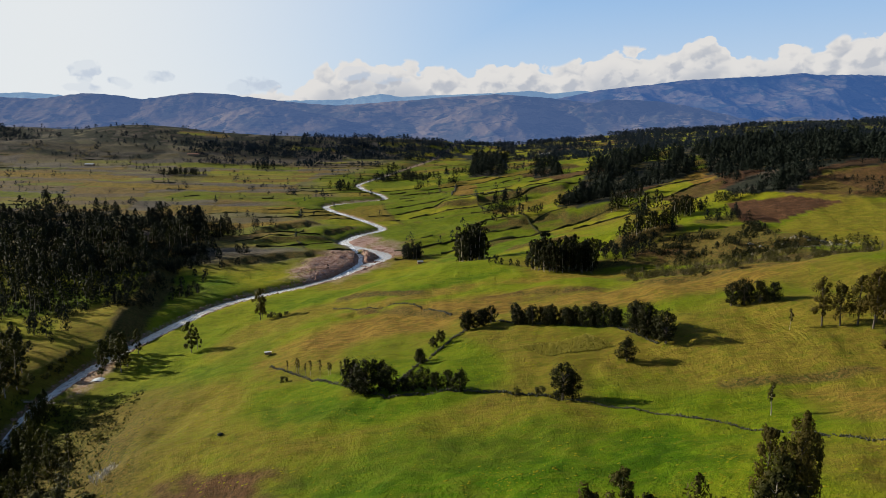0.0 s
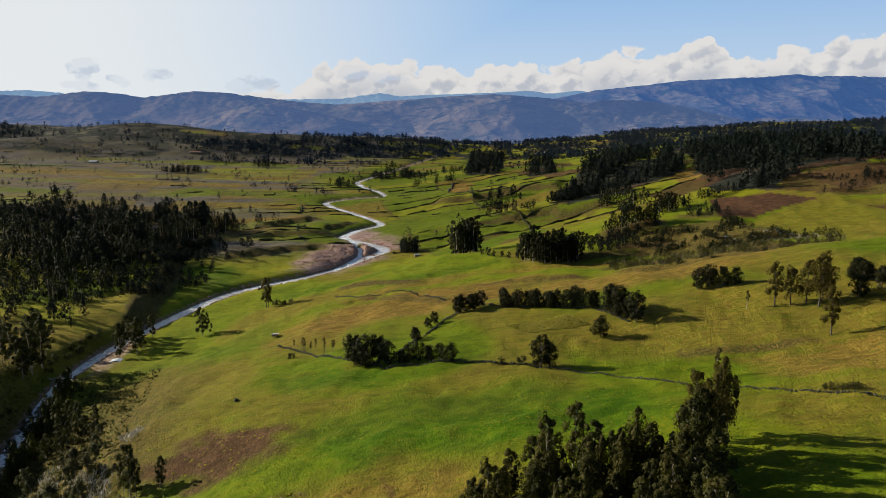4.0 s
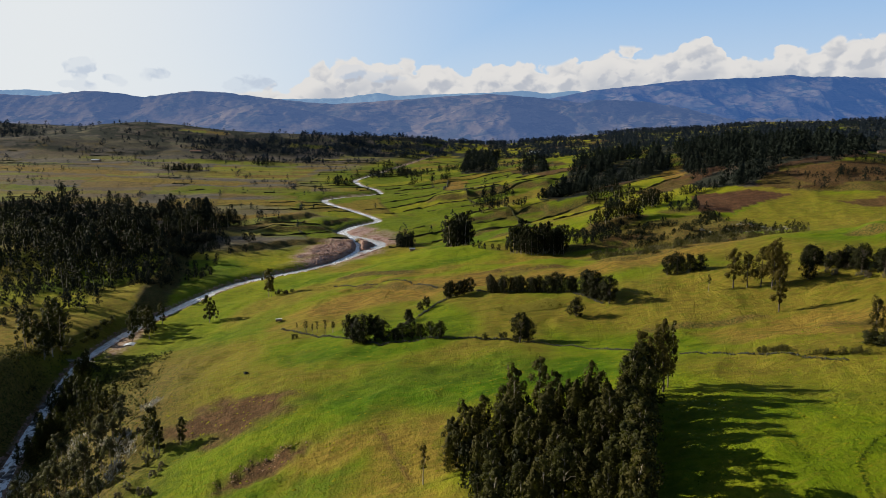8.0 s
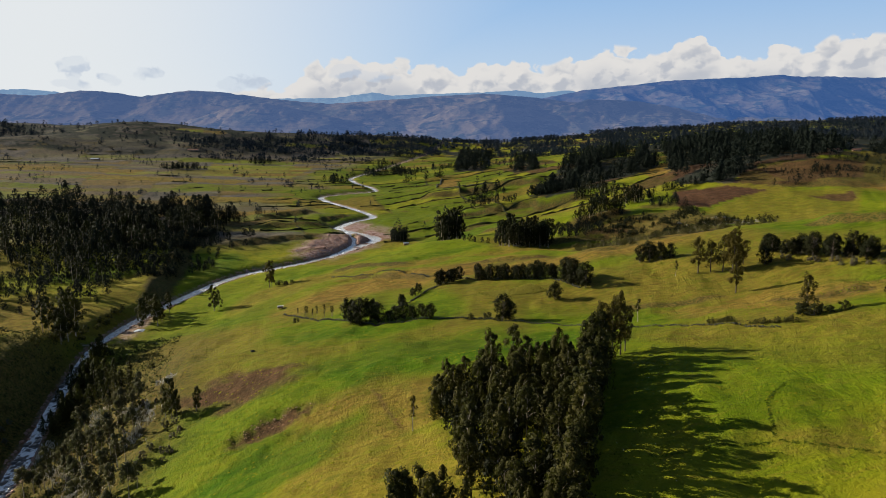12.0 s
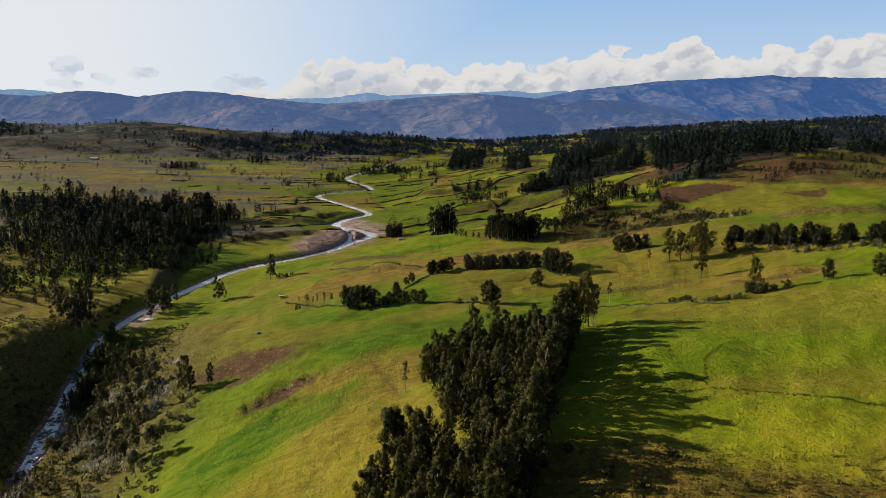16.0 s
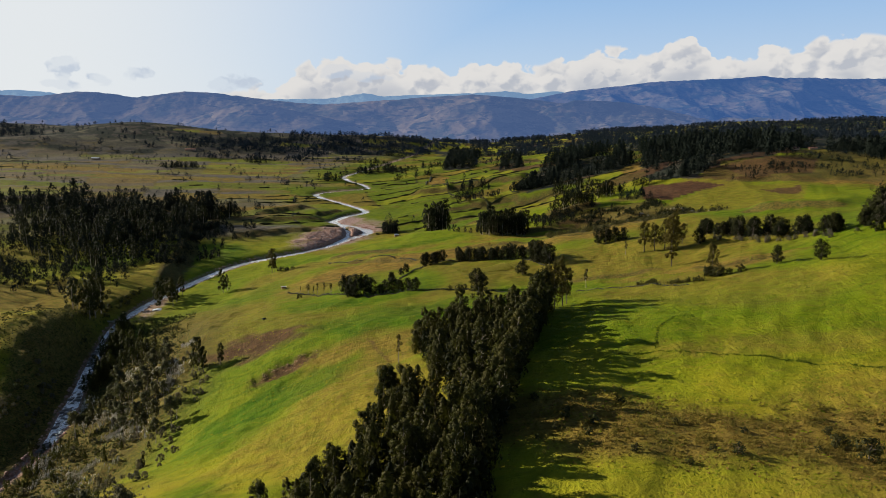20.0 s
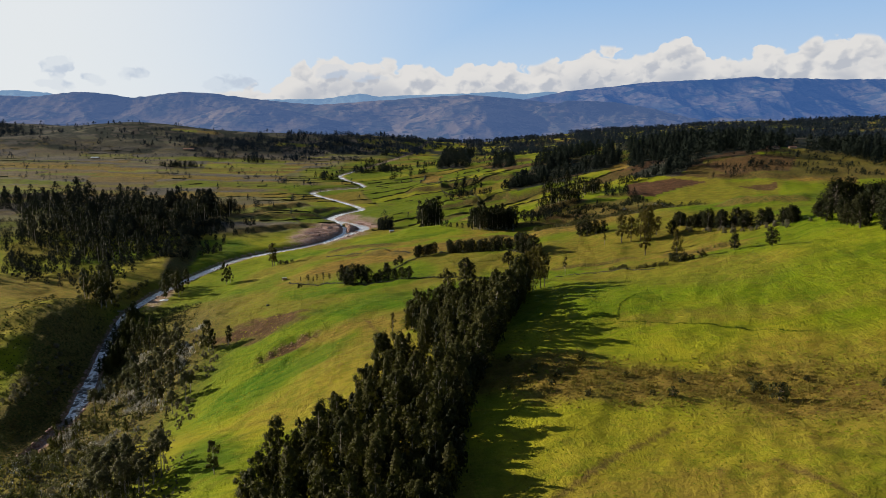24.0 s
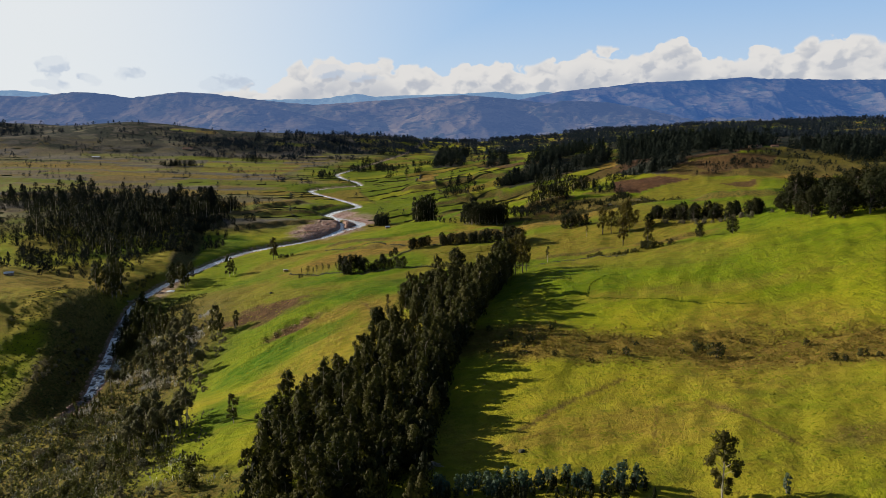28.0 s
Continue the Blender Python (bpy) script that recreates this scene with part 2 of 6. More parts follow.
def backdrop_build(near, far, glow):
    """Distant hills through kilometres of air: patchwork slopes, haze painted as faint blue emission."""
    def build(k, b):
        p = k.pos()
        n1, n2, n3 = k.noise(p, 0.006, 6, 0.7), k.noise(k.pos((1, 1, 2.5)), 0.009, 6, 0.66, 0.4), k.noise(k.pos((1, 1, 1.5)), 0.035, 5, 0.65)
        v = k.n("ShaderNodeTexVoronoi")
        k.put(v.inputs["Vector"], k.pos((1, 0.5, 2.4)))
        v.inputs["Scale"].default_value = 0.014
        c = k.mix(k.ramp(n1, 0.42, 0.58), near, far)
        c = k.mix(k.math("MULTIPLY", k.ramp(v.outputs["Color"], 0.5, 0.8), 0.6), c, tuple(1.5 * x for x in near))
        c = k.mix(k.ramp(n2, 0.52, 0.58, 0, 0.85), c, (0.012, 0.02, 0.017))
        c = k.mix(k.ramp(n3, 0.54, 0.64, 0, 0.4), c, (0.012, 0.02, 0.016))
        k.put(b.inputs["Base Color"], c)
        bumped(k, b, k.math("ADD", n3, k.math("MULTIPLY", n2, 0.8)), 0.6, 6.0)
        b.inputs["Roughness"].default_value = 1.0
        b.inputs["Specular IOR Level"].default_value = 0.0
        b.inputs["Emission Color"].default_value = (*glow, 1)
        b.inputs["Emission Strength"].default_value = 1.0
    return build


M = {
    "ground": material("pasture", ground_build),
    "water": material("stream_water", water_build),
    "euc": material("eucalyptus_leaves", leaf_build((0.0045, 0.0058, 0.0018), (0.046, 0.047, 0.0115), 0.16, 0.5)),
    "grey_euc": material("grey_eucalyptus_leaves", leaf_build((0.018, 0.019, 0.01), (0.085, 0.083, 0.047), 0.2, 0.5)),
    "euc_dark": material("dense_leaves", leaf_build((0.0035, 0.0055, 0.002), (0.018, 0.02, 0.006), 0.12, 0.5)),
    "olive": material("olive_leaves", leaf_build((0.0195, 0.0195, 0.0056), (0.06375, 0.054, 0.014), 0.3, 0.5)),
    "blue": material("young_leaves", leaf_build((0.0176, 0.032, 0.0224), (0.068, 0.1, 0.076), 0.2, 0.45)),
    "shrub": material("shrub_leaves", leaf_build((0.0096, 0.01364, 0.0056), (0.051, 0.05084, 0.0182), 0.25, 0.5)),
    "scrub": material("pasture_scrub_leaves", leaf_build((0.05, 0.052, 0.01), (0.14, 0.115, 0.03), 0.2, 0.7)),
    "silver": material("pale_shrub_leaves", leaf_build((0.035, 0.034, 0.024), (0.11, 0.1, 0.08), 0.2, 0.6)),
    # distance haze tinted into the leaf colours, strongest in the remote ones
    "far": material("far_hazed_leaves", leaf_build((0.0045, 0.007, 0.0062), (0.015, 0.019, 0.0128), 0.04, 0.8)),
    "remote": material("remote_hazed_leaves", leaf_build((0.008, 0.014, 0.022), (0.017, 0.025, 0.036), 0.03, 0.85)),
    "bark": material("eucalyptus_bark", plain_build((0.3, 0.25, 0.19), (0.16, 0.12, 0.09), 1.2, 0.85, 0, 0.5, (1, 1, 0.25))),
    "bark_dark": material("dark_bark", plain_build((0.1, 0.075, 0.055), (0.055, 0.042, 0.032), 2.0, 0.9, 0, 0.6)),
    "stone": material("field_stone", plain_build((0.05, 0.045, 0.022), (0.022, 0.024, 0.009), 0.9, 0.9, 0, 0.6)),
    "rock": material("river_rock", plain_build((0.36, 0.2, 0.145), (0.24, 0.135, 0.1), 0.5, 0.85, 0, 0.6)),
    "pale_rock": material("pale_weathered_rock", plain_build((0.2, 0.175, 0.13), (0.13, 0.115, 0.08), 0.7, 0.9, 0, 0.6)),
    "wet_rock": material("wet_boulders", plain_build((0.07, 0.06, 0.055), (0.13, 0.11, 0.1), 0.6, 0.35, 0, 0.6)),
    "plume": material("plume_grass", plain_build((0.55, 0.51, 0.45), (0.36, 0.33, 0.28), 1.5, 0.9, 0, 0.2)),
    "tin": material("tin_roof", plain_build((0.62, 0.62, 0.6), (0.45, 0.44, 0.42), 1.5, 0.45, 0.3, 0.2)),
    "plank": material("weathered_planks", plain_build((0.27, 0.22, 0.17), (0.16, 0.13, 0.1), 2.0, 0.85, 0, 0.5, (1, 1, 0.3))),
    "adobe": material("adobe", plain_build((0.36, 0.22, 0.13), (0.26, 0.16, 0.1), 0.8, 0.95, 0, 0.5)),
    "white": material("limewash", plain_build((0.72, 0.7, 0.65), (0.6, 0.57, 0.5), 0.7, 0.9, 0, 0.3)),
    "tile": material("clay_roof_tiles", plain_build((0.34, 0.14, 0.075), (0.24, 0.1, 0.06), 1.5, 0.85, 0, 0.6)),
    "door": material("painted_wood", plain_build((0.1, 0.07, 0.045), (0.07, 0.05, 0.035), 2.0, 0.7, 0, 0.4)),
    "glass": material("window_glass", plain_build((0.03, 0.035, 0.04), (0.05, 0.055, 0.06), 1.0, 0.15, 0, 0.05)),
    "sheet": material("plastic_sheet", plain_build((0.55, 0.58, 0.62), (0.4, 0.43, 0.46), 0.8, 0.35, 0, 0.5)),
    "maize": material("maize_leaves", leaf_build((0.16, 0.15, 0.03), (0.3, 0.26, 0.07), 0.2, 0.6)),
    "tuft": material("tussock_blades", leaf_build((0.028, 0.048, 0.0064), (0.068, 0.096, 0.0128), 0.3, 0.7)),
    "hummock": material("coarse_grass", leaf_build((0.1, 0.115, 0.006), (0.16, 0.165, 0.009), 0.0, 0.8)),
    "herb": material("herb_stems", leaf_build((0.07, 0.055, 0.014), (0.16, 0.115, 0.036), 0.2, 0.8)),
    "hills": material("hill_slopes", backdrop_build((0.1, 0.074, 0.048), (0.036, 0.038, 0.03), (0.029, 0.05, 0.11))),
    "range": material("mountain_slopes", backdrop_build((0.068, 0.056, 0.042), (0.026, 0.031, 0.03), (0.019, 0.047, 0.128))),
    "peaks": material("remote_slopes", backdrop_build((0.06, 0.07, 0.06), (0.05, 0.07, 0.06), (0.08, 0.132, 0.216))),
}


# ---- the shape of the land ----
RIVER = [(-300, -400), (-270, -100), (-245, 50), (-226, 130), (-217, 200), (-219, 230), (-232, 285), (-243, 325), (-255, 380),
         (-266, 432), (-262, 490), (-250, 545), (-238, 590), (-220, 645), (-196, 682), (-166, 706), (-138, 735), (-116, 768),
         (-92, 818), (-72, 862), (-102, 892), (-143, 935), (-122, 1000), (-90, 1035), (-110, 1080), (-150, 1150), (-190, 1210),
         (-218, 1275), (-190, 1310), (-112, 1360), (-130, 1430), (-170, 1505), (-195, 1600), (-120, 1900), (20, 2500), (110, 3100), (150, 5200)]
RX = np.array([p[0] for p in RIVER], float)
RY = np.array([p[1] for p in RIVER], float)
SWELL_X, SWELL_Y, SWELL_R = (-130, 0, 140, 300), (-200, -50, 100, 250, 400, 560), 120.0
SWELL = np.array(((18, 6, 11, 5), (19, 3, -7, 27), (-9, 4, 6, 14), (20, -5, -19, 3), (1, -7, 6, 11), (1, -5, -17, -10)))


def river_x(y):
    return (np.interp(y - 14, RY, RX) + np.interp(y, RY, RX) + np.interp(y + 14, RY, RX)) / 3


def river_z(y):
    return -69 + 0.016 * (np.clip(y, 436, 900) - 436) + 0.004 * np.maximum(y - 900, 0) - 0.03 * np.maximum(436 - y, 0)


def step(a, b, v):
    k = np.clip((v - a) / (b - a), 0, 1)
    return k * k * (3 - 2 * k)


def waves(x, y, size, seed):
    """Smooth rolling unevenness between about -1 and 1."""
    out = 0.0
    rnd = np.random.RandomState(seed)
    for k in range(7):
        a, f, p = rnd.uniform(0, 6.283), rnd.uniform(0.6, 1.9), rnd.uniform(0, 6.283)
        out = out + np.sin((x * np.cos(a) + y * np.sin(a)) * f * 6.283 / size + p + 0.8 * np.sin((x * np.sin(a) - y * np.cos(a)) * 3.1 / size)) / (2.2 * f)
    return out / 2.0


def half_width(y):
    """Half the width of the stream; broad over the gravel at the bend."""
    return 1.1 + 2.2 * np.exp(-((y - 255) / 30.0) ** 2) + 0.5 * np.sin(y / 47.0) + 2.3 * step(420, 520, y) + 3.2 * np.exp(-((y - 860) / 60.0) ** 2) - 0.6 * step(900, 1400, y)


def smooth_land(x, y):
    s = x - river_x(y)
    z = river_z(y) + 0.0 * x
    a = np.interp(y, (-200, 200, 450, 800, 1300, 2200), (150, 150, 110, 120, 105, 90))
    c = np.interp(y, (-200, 200, 450, 800, 1300, 2200), (190, 190, 250, 330, 430, 620))
    r = np.maximum(s, 0)
    z = z + a * r * r / (r * r + c * c)
    l = np.maximum(-s, 0)
    al = np.interp(y, (120, 200, 280, 330, 440, 520, 640), (12, 17, 33, 37, 30, 16, 4))
    cut = np.minimum(al, np.interp(y, (120, 200, 260, 300, 340, 400, 440, 520, 640), (3, 5, 14, 29, 33, 24, 10, 8, 4)))
    near = np.interp(y, (300, 420), (24.0, 15.0))
    z = z + cut * l ** 4 / (l ** 4 + near ** 4) + (al - cut) * l * l / (l * l + 120.0 ** 2) + 34 * l * l / (l * l + 900 ** 2) + np.interp(y, (100, 420), (30, 0)) * l * l / (l * l + 260 ** 2)
    # a brushy spur closes the gorge towards the near side
    z = z + 37 * np.exp(-((x + 200) / 80.0) ** 2 - ((y - 50) / 52.0) ** 2)
    for i, gx in enumerate(SWELL_X):
        for j, gy in enumerate(SWELL_Y):
            z = z + SWELL[j, i] * step(12, 70, s) * np.exp(-((x - gx) ** 2 + (y - gy) ** 2) / SWELL_R ** 2)
    return z


# ---- mesh helpers ----
def mesh_of(name, verts, faces, mat, smooth=False, attrs=None, normals=None):
    """A mesh from arrays: faces is (n, 3) or (n, 4)."""
    verts, faces = np.asarray(verts, np.float32), np.asarray(faces, np.int32)
    me = bpy.data.meshes.new(name)
    n, k = faces.shape
    me.vertices.add(len(verts)), me.loops.add(n * k), me.polygons.add(n)
    me.vertices.foreach_set("co", verts.ravel())
    me.loops.foreach_set("vertex_index", faces.ravel())
    me.polygons.foreach_set("loop_start", np.arange(0, n * k, k, dtype=np.int32))
    if smooth:
        me.polygons.foreach_set("use_smooth", np.ones(n, bool))
    for key, vals in (attrs or {}).items():
        me.attributes.new(key, "FLOAT", "POINT").data.foreach_set("value", np.asarray(vals, np.float32))
    me.materials.append(mat)
    me.update(calc_edges=True)
    if normals is not None:
        me.normals_split_custom_set_from_vertices(normals)
    return me


def sprays(p, a, b, l, w_, out):
    """Leaf quads, each turned to face outwards, with the rounded shading of the crown that they make up."""
    flip = np.sign(np.sum(np.cross(b, a) * out, 1, keepdims=True))
    b = b * np.where(flip == 0, 1, flip)
    q = np.stack([p - a * l, p + b * w_, p + a * l, p - b * w_], 1).reshape(-1, 3)
    face = np.cross(b, a)
    n = out + 0.15 * face
    n /= np.linalg.norm(n, axis=1)[:, None]
    return q, np.arange(4 * len(p)).reshape(-1, 4), np.repeat(n, 4, 0)


def grid_faces(rows, cols, wrap=False):
    r, c = np.meshgrid(np.arange(rows - 1), np.arange(cols if wrap else cols - 1), indexing="ij")
    c2 = (c + 1) % cols
    return np.stack([r * cols + c, r * cols + c2, (r + 1) * cols + c2, (r + 1) * cols + c], -1).reshape(-1, 4)


def part(name, data, parent, label=""):
    ob = new(name, data)
    ob.parent = parent
    return tagged(ob, label)


# ---- the land in detail ----
def river_d(x, y):
    """Distance from the middle of the stream, to its right positive."""
    run = (river_x(y + 6) - river_x(y - 6)) / 12
    return (x - river_x(y)) / np.sqrt(1 + run * run)


def blob(x, y, cx, cy, rx, ry, turn=0.0, ragged=0.25, soft=0.35):
    """1 inside a ragged oval, 0 outside."""
    c, s = math.cos(radians(turn)), math.sin(radians(turn))
    u, v = ((x - cx) * c + (y - cy) * s) / rx, (-(x - cx) * s + (y - cy) * c) / ry
    d = np.sqrt(u * u + v * v) + ragged * waves(x, y, min(rx, ry) * 0.9, int(abs(cx) + abs(cy)))
    return 1 - step(1 - soft, 1 + soft, d)


def band(x, y, ax, ay, bx, by, wide, soft=0.4):
    """1 along a straight strip from a to b."""
    dx, dy = bx - ax, by - ay
    l2 = dx * dx + dy * dy
    t = np.clip(((x - ax) * dx + (y - ay) * dy) / l2, 0, 1)
    d = np.hypot(x - ax - t * dx, y - ay - t * dy) + wide * 0.35 * waves(x, y, wide * 2.2, 5)
    return 1 - step(wide * (1 - soft), wide * (1 + soft), d)


FAR_HILLS = [(-1030, 2500, 66, 300, 330), (-1650, 2700, 62, 460, 300), (-560, 2480, 40, 330, 200), (-150, 2620, 36, 330, 180), (-1250, 2100, 36, 240, 160),
             (1500, 2100, 42, 800, 700), (700, 1300, 16, 330, 330), (480, 860, 26, 150, 120), (-700, 2150, 22, 240, 130)]


# from, to, height and steepness; the land is higher on the left hand when going from the first to the second end
BANKS = [(-190, 1050, -260, 985, -5.5, 4), (-160, 935, -235, 920, -5, 4), (-150, 852, -250, 795, -5, 4), (-135, 1030, -165, 975, -4, 4), (-330, 900, -420, 860, -3, 5),
         (-15, 1160, 48, 1148, 6, 6), (48, 1148, 110, 1165, 6, 6), (110, 1165, 175, 1135, 6, 6), (40, 912, 90, 908, 4.5, 4), (90, 912, 140, 906, 4.5, 4), (140, 890, 205, 880, 4.5, 4),
         (60, 760, 120, 735, 3.5, 4), (10, 840, 70, 850, 3, 4), (150, 636, 206, 668, 5, 5), (206, 560, 270, 540, 6, 6), (120, 470, 190, 430, 3, 4), (-5, 462, -70, 530, -2.2, 3), (40, 500, 90, 478, 2.4, 3), (110, 585, 180, 570, 4, 4),
         (150, 205, 185, 190, 2.0, 2.5), (100, 270, 150, 262, 1.6, 3), (-30, 560, -95, 600, -2.0, 4), (255, 372, 300, 330, 4, 5), (-262, 560, -284, 690, 8, 9), (-284, 690, -312, 800, 8, 9), (-312, 800, -300, 900, 5, 7), (380, 706, 450, 650, 4, 5)]


def scarp(x, y, ax, ay, bx, by, h, w_):
    """A bank: the ground steps up across a line, and eases back to its level farther off."""
    dx, dy = bx - ax, by - ay
    l = math.hypot(dx, dy)
    u = ((x - ax) * dx + (y - ay) * dy) / l
    v = ((y - ay) * dx - (x - ax) * dy) / l + 4 * waves(x, y, 37, int(abs(ax + ay)))
    ends = step(-0.15 * l, 0.12 * l, u) * (1 - step(0.88 * l, 1.15 * l, u))
    side = math.copysign(1, h)
    return abs(h) * ends * step(-w_, w_, v * side) * (1 - step(10, 75, v * side))


STRAND = [(-122, 754), (-113, 781), (-104, 825), (-107, 858), (-125, 908), (-143, 938)]


def strand_d(x, y):
    """Distance from the middle of the second strand of water."""
    out = np.full(np.shape(x), 1e6)
    for (ax, ay), (bx, by) in zip(STRAND, STRAND[1:]):
        dx, dy = bx - ax, by - ay
        t = np.clip(((x - ax) * dx + (y - ay) * dy) / (dx * dx + dy * dy), 0, 1)
        out = np.minimum(out, np.hypot(x - ax - t * dx, y - ay - t * dy))
    return out


def land(x, y):
    x, y = np.asarray(x, float), np.asarray(y, float)
    z = smooth_land(x, y)
    for cx, cy, h, rx, ry in FAR_HILLS:
        z = z + h * np.exp(-((x - cx) / rx) ** 2 - ((y - cy) / ry) ** 2)
    d = river_d(x, y)
    hw = half_width(y)
    off = step(6, 45, np.abs(d))
    calm = 1 - 0.5 * step(900, 1500, y)
    z = z + off * calm * (1.6 * waves(x, y, 95, 3) + 1.0 * waves(x, y, 33, 4) + 0.34 * waves(x, y, 11, 8) + 0.14 * waves(x, y, 5.5, 9) * (1 - step(300, 420, y)))
    # gorge walls left and right of the lower stream, gullied
    gorge = (1 - step(330, 470, y)) * step(4, 30, np.abs(d)) * (1 - step(60, 130, np.abs(d)))
    z = z + gorge * (2.6 * waves(x, y, 38, 12) + 1.0 * waves(x, y, 13, 13))
    # broken scarp with a hollow below it, and smaller slips on the knolls
    z = z - 3.6 * blob(x, y, -70, 172, 17, 8, 8, 0.3, 0.55) - 1.4 * blob(x, y, -58, 152, 9, 4, 4, 0.3, 0.5)
    z = z - 2.2 * blob(x, y, -68, 520, 26, 7, 20, 0.4) - 2.0 * blob(x, y, -30, 488, 16, 5, 15, 0.4)
    # the bank that parts the two right-hand pastures
    z = z - 3.0 * step(-26, 20, (y + 11) + 0.55 * (x - 90)) * step(20, 60, x) * (1 - step(170, 230, x)) + 1.5 * step(20, 60, x) * (1 - step(170, 230, x))
    # broken earth banks: old river terraces and field edges
    for ax, ay, bx, by, h, w_ in BANKS:
        z = z + scarp(x, y, ax, ay, bx, by, h, w_)
    # heaps of boulders and shingle between the two strands and beside them
    z = z + 1.6 * np.maximum(0, waves(x, y, 17, 131)) * blob(x, y, -124, 812, 34, 66, -22, 0.2)
    bed = 1 - step(2.2, 6.5, strand_d(x, y) + 0.8 * waves(x, y, 14, 132))
    z = z * (1 - bed) + (river_z(y) - 1.9) * bed
    # the channel itself
    return z - 2.0 * (1 - step(hw, hw + 5, np.abs(d)))


def plot(x, y, corners):
    """1 inside a field with these corners."""
    odd = np.zeros(np.shape(x), bool)
    for (ax, ay), (bx, by) in zip(corners, corners[1:] + corners[:1]):
        if ay != by:
            odd ^= ((ay > y) != (by > y)) & (x < (bx - ax) * (y - ay) / (by - ay) + ax)
    return odd.astype(float)


BROWN_SLOPE = [(400, 700), (419, 676), (468, 640), (545, 600), (700, 700), (811, 1000), (640, 900), (523, 800), (476, 792), (400, 800)]
TAN_STRIPS = [[(-480, 1180), (-250, 1160), (-240, 1230), (-470, 1250)], [(-760, 1480), (-420, 1440), (-410, 1520), (-750, 1560)], [(-380, 1030), (-230, 1010), (-225, 1050), (-375, 1075)], [(-1100, 1650), (-700, 1600), (-690, 1680), (-1090, 1740)]]
GREEN_STRIPS = [[(-520, 1330), (-260, 1300), (-250, 1400), (-510, 1430)], [(-300, 1620), (-60, 1600), (-50, 1760), (-290, 1780)], [(-700, 1900), (-380, 1880), (-370, 1960), (-690, 1980)], [(-980, 1330), (-700, 1300), (-690, 1350), (-970, 1390)]]
WOODS = [[(306, 802), (350, 745), (391, 813), (445, 799), (495, 803), (600, 950), (693, 1161), (695, 1413), (588, 1494), (467, 1412), (408, 1180), (335, 930)],
         [(139, 929), (188, 900), (237, 914), (306, 1042), (368, 1093), (403, 1221), (415, 1500), (307, 1469), (215, 1180)],
         [(47, 1581), (114, 1500), (169, 2042), (90, 2310)], [(163, 1449), (198, 1251), (231, 1517), (190, 1589)]]


def wood_floor(x, y):
    """1 where the woods on the rise stand."""
    wx, wy = x + 9 * waves(x, y, 50, 83), y + 14 * waves(x, y, 60, 84)
    return np.maximum.reduce([plot(wx, wy, c) for c in WOODS])


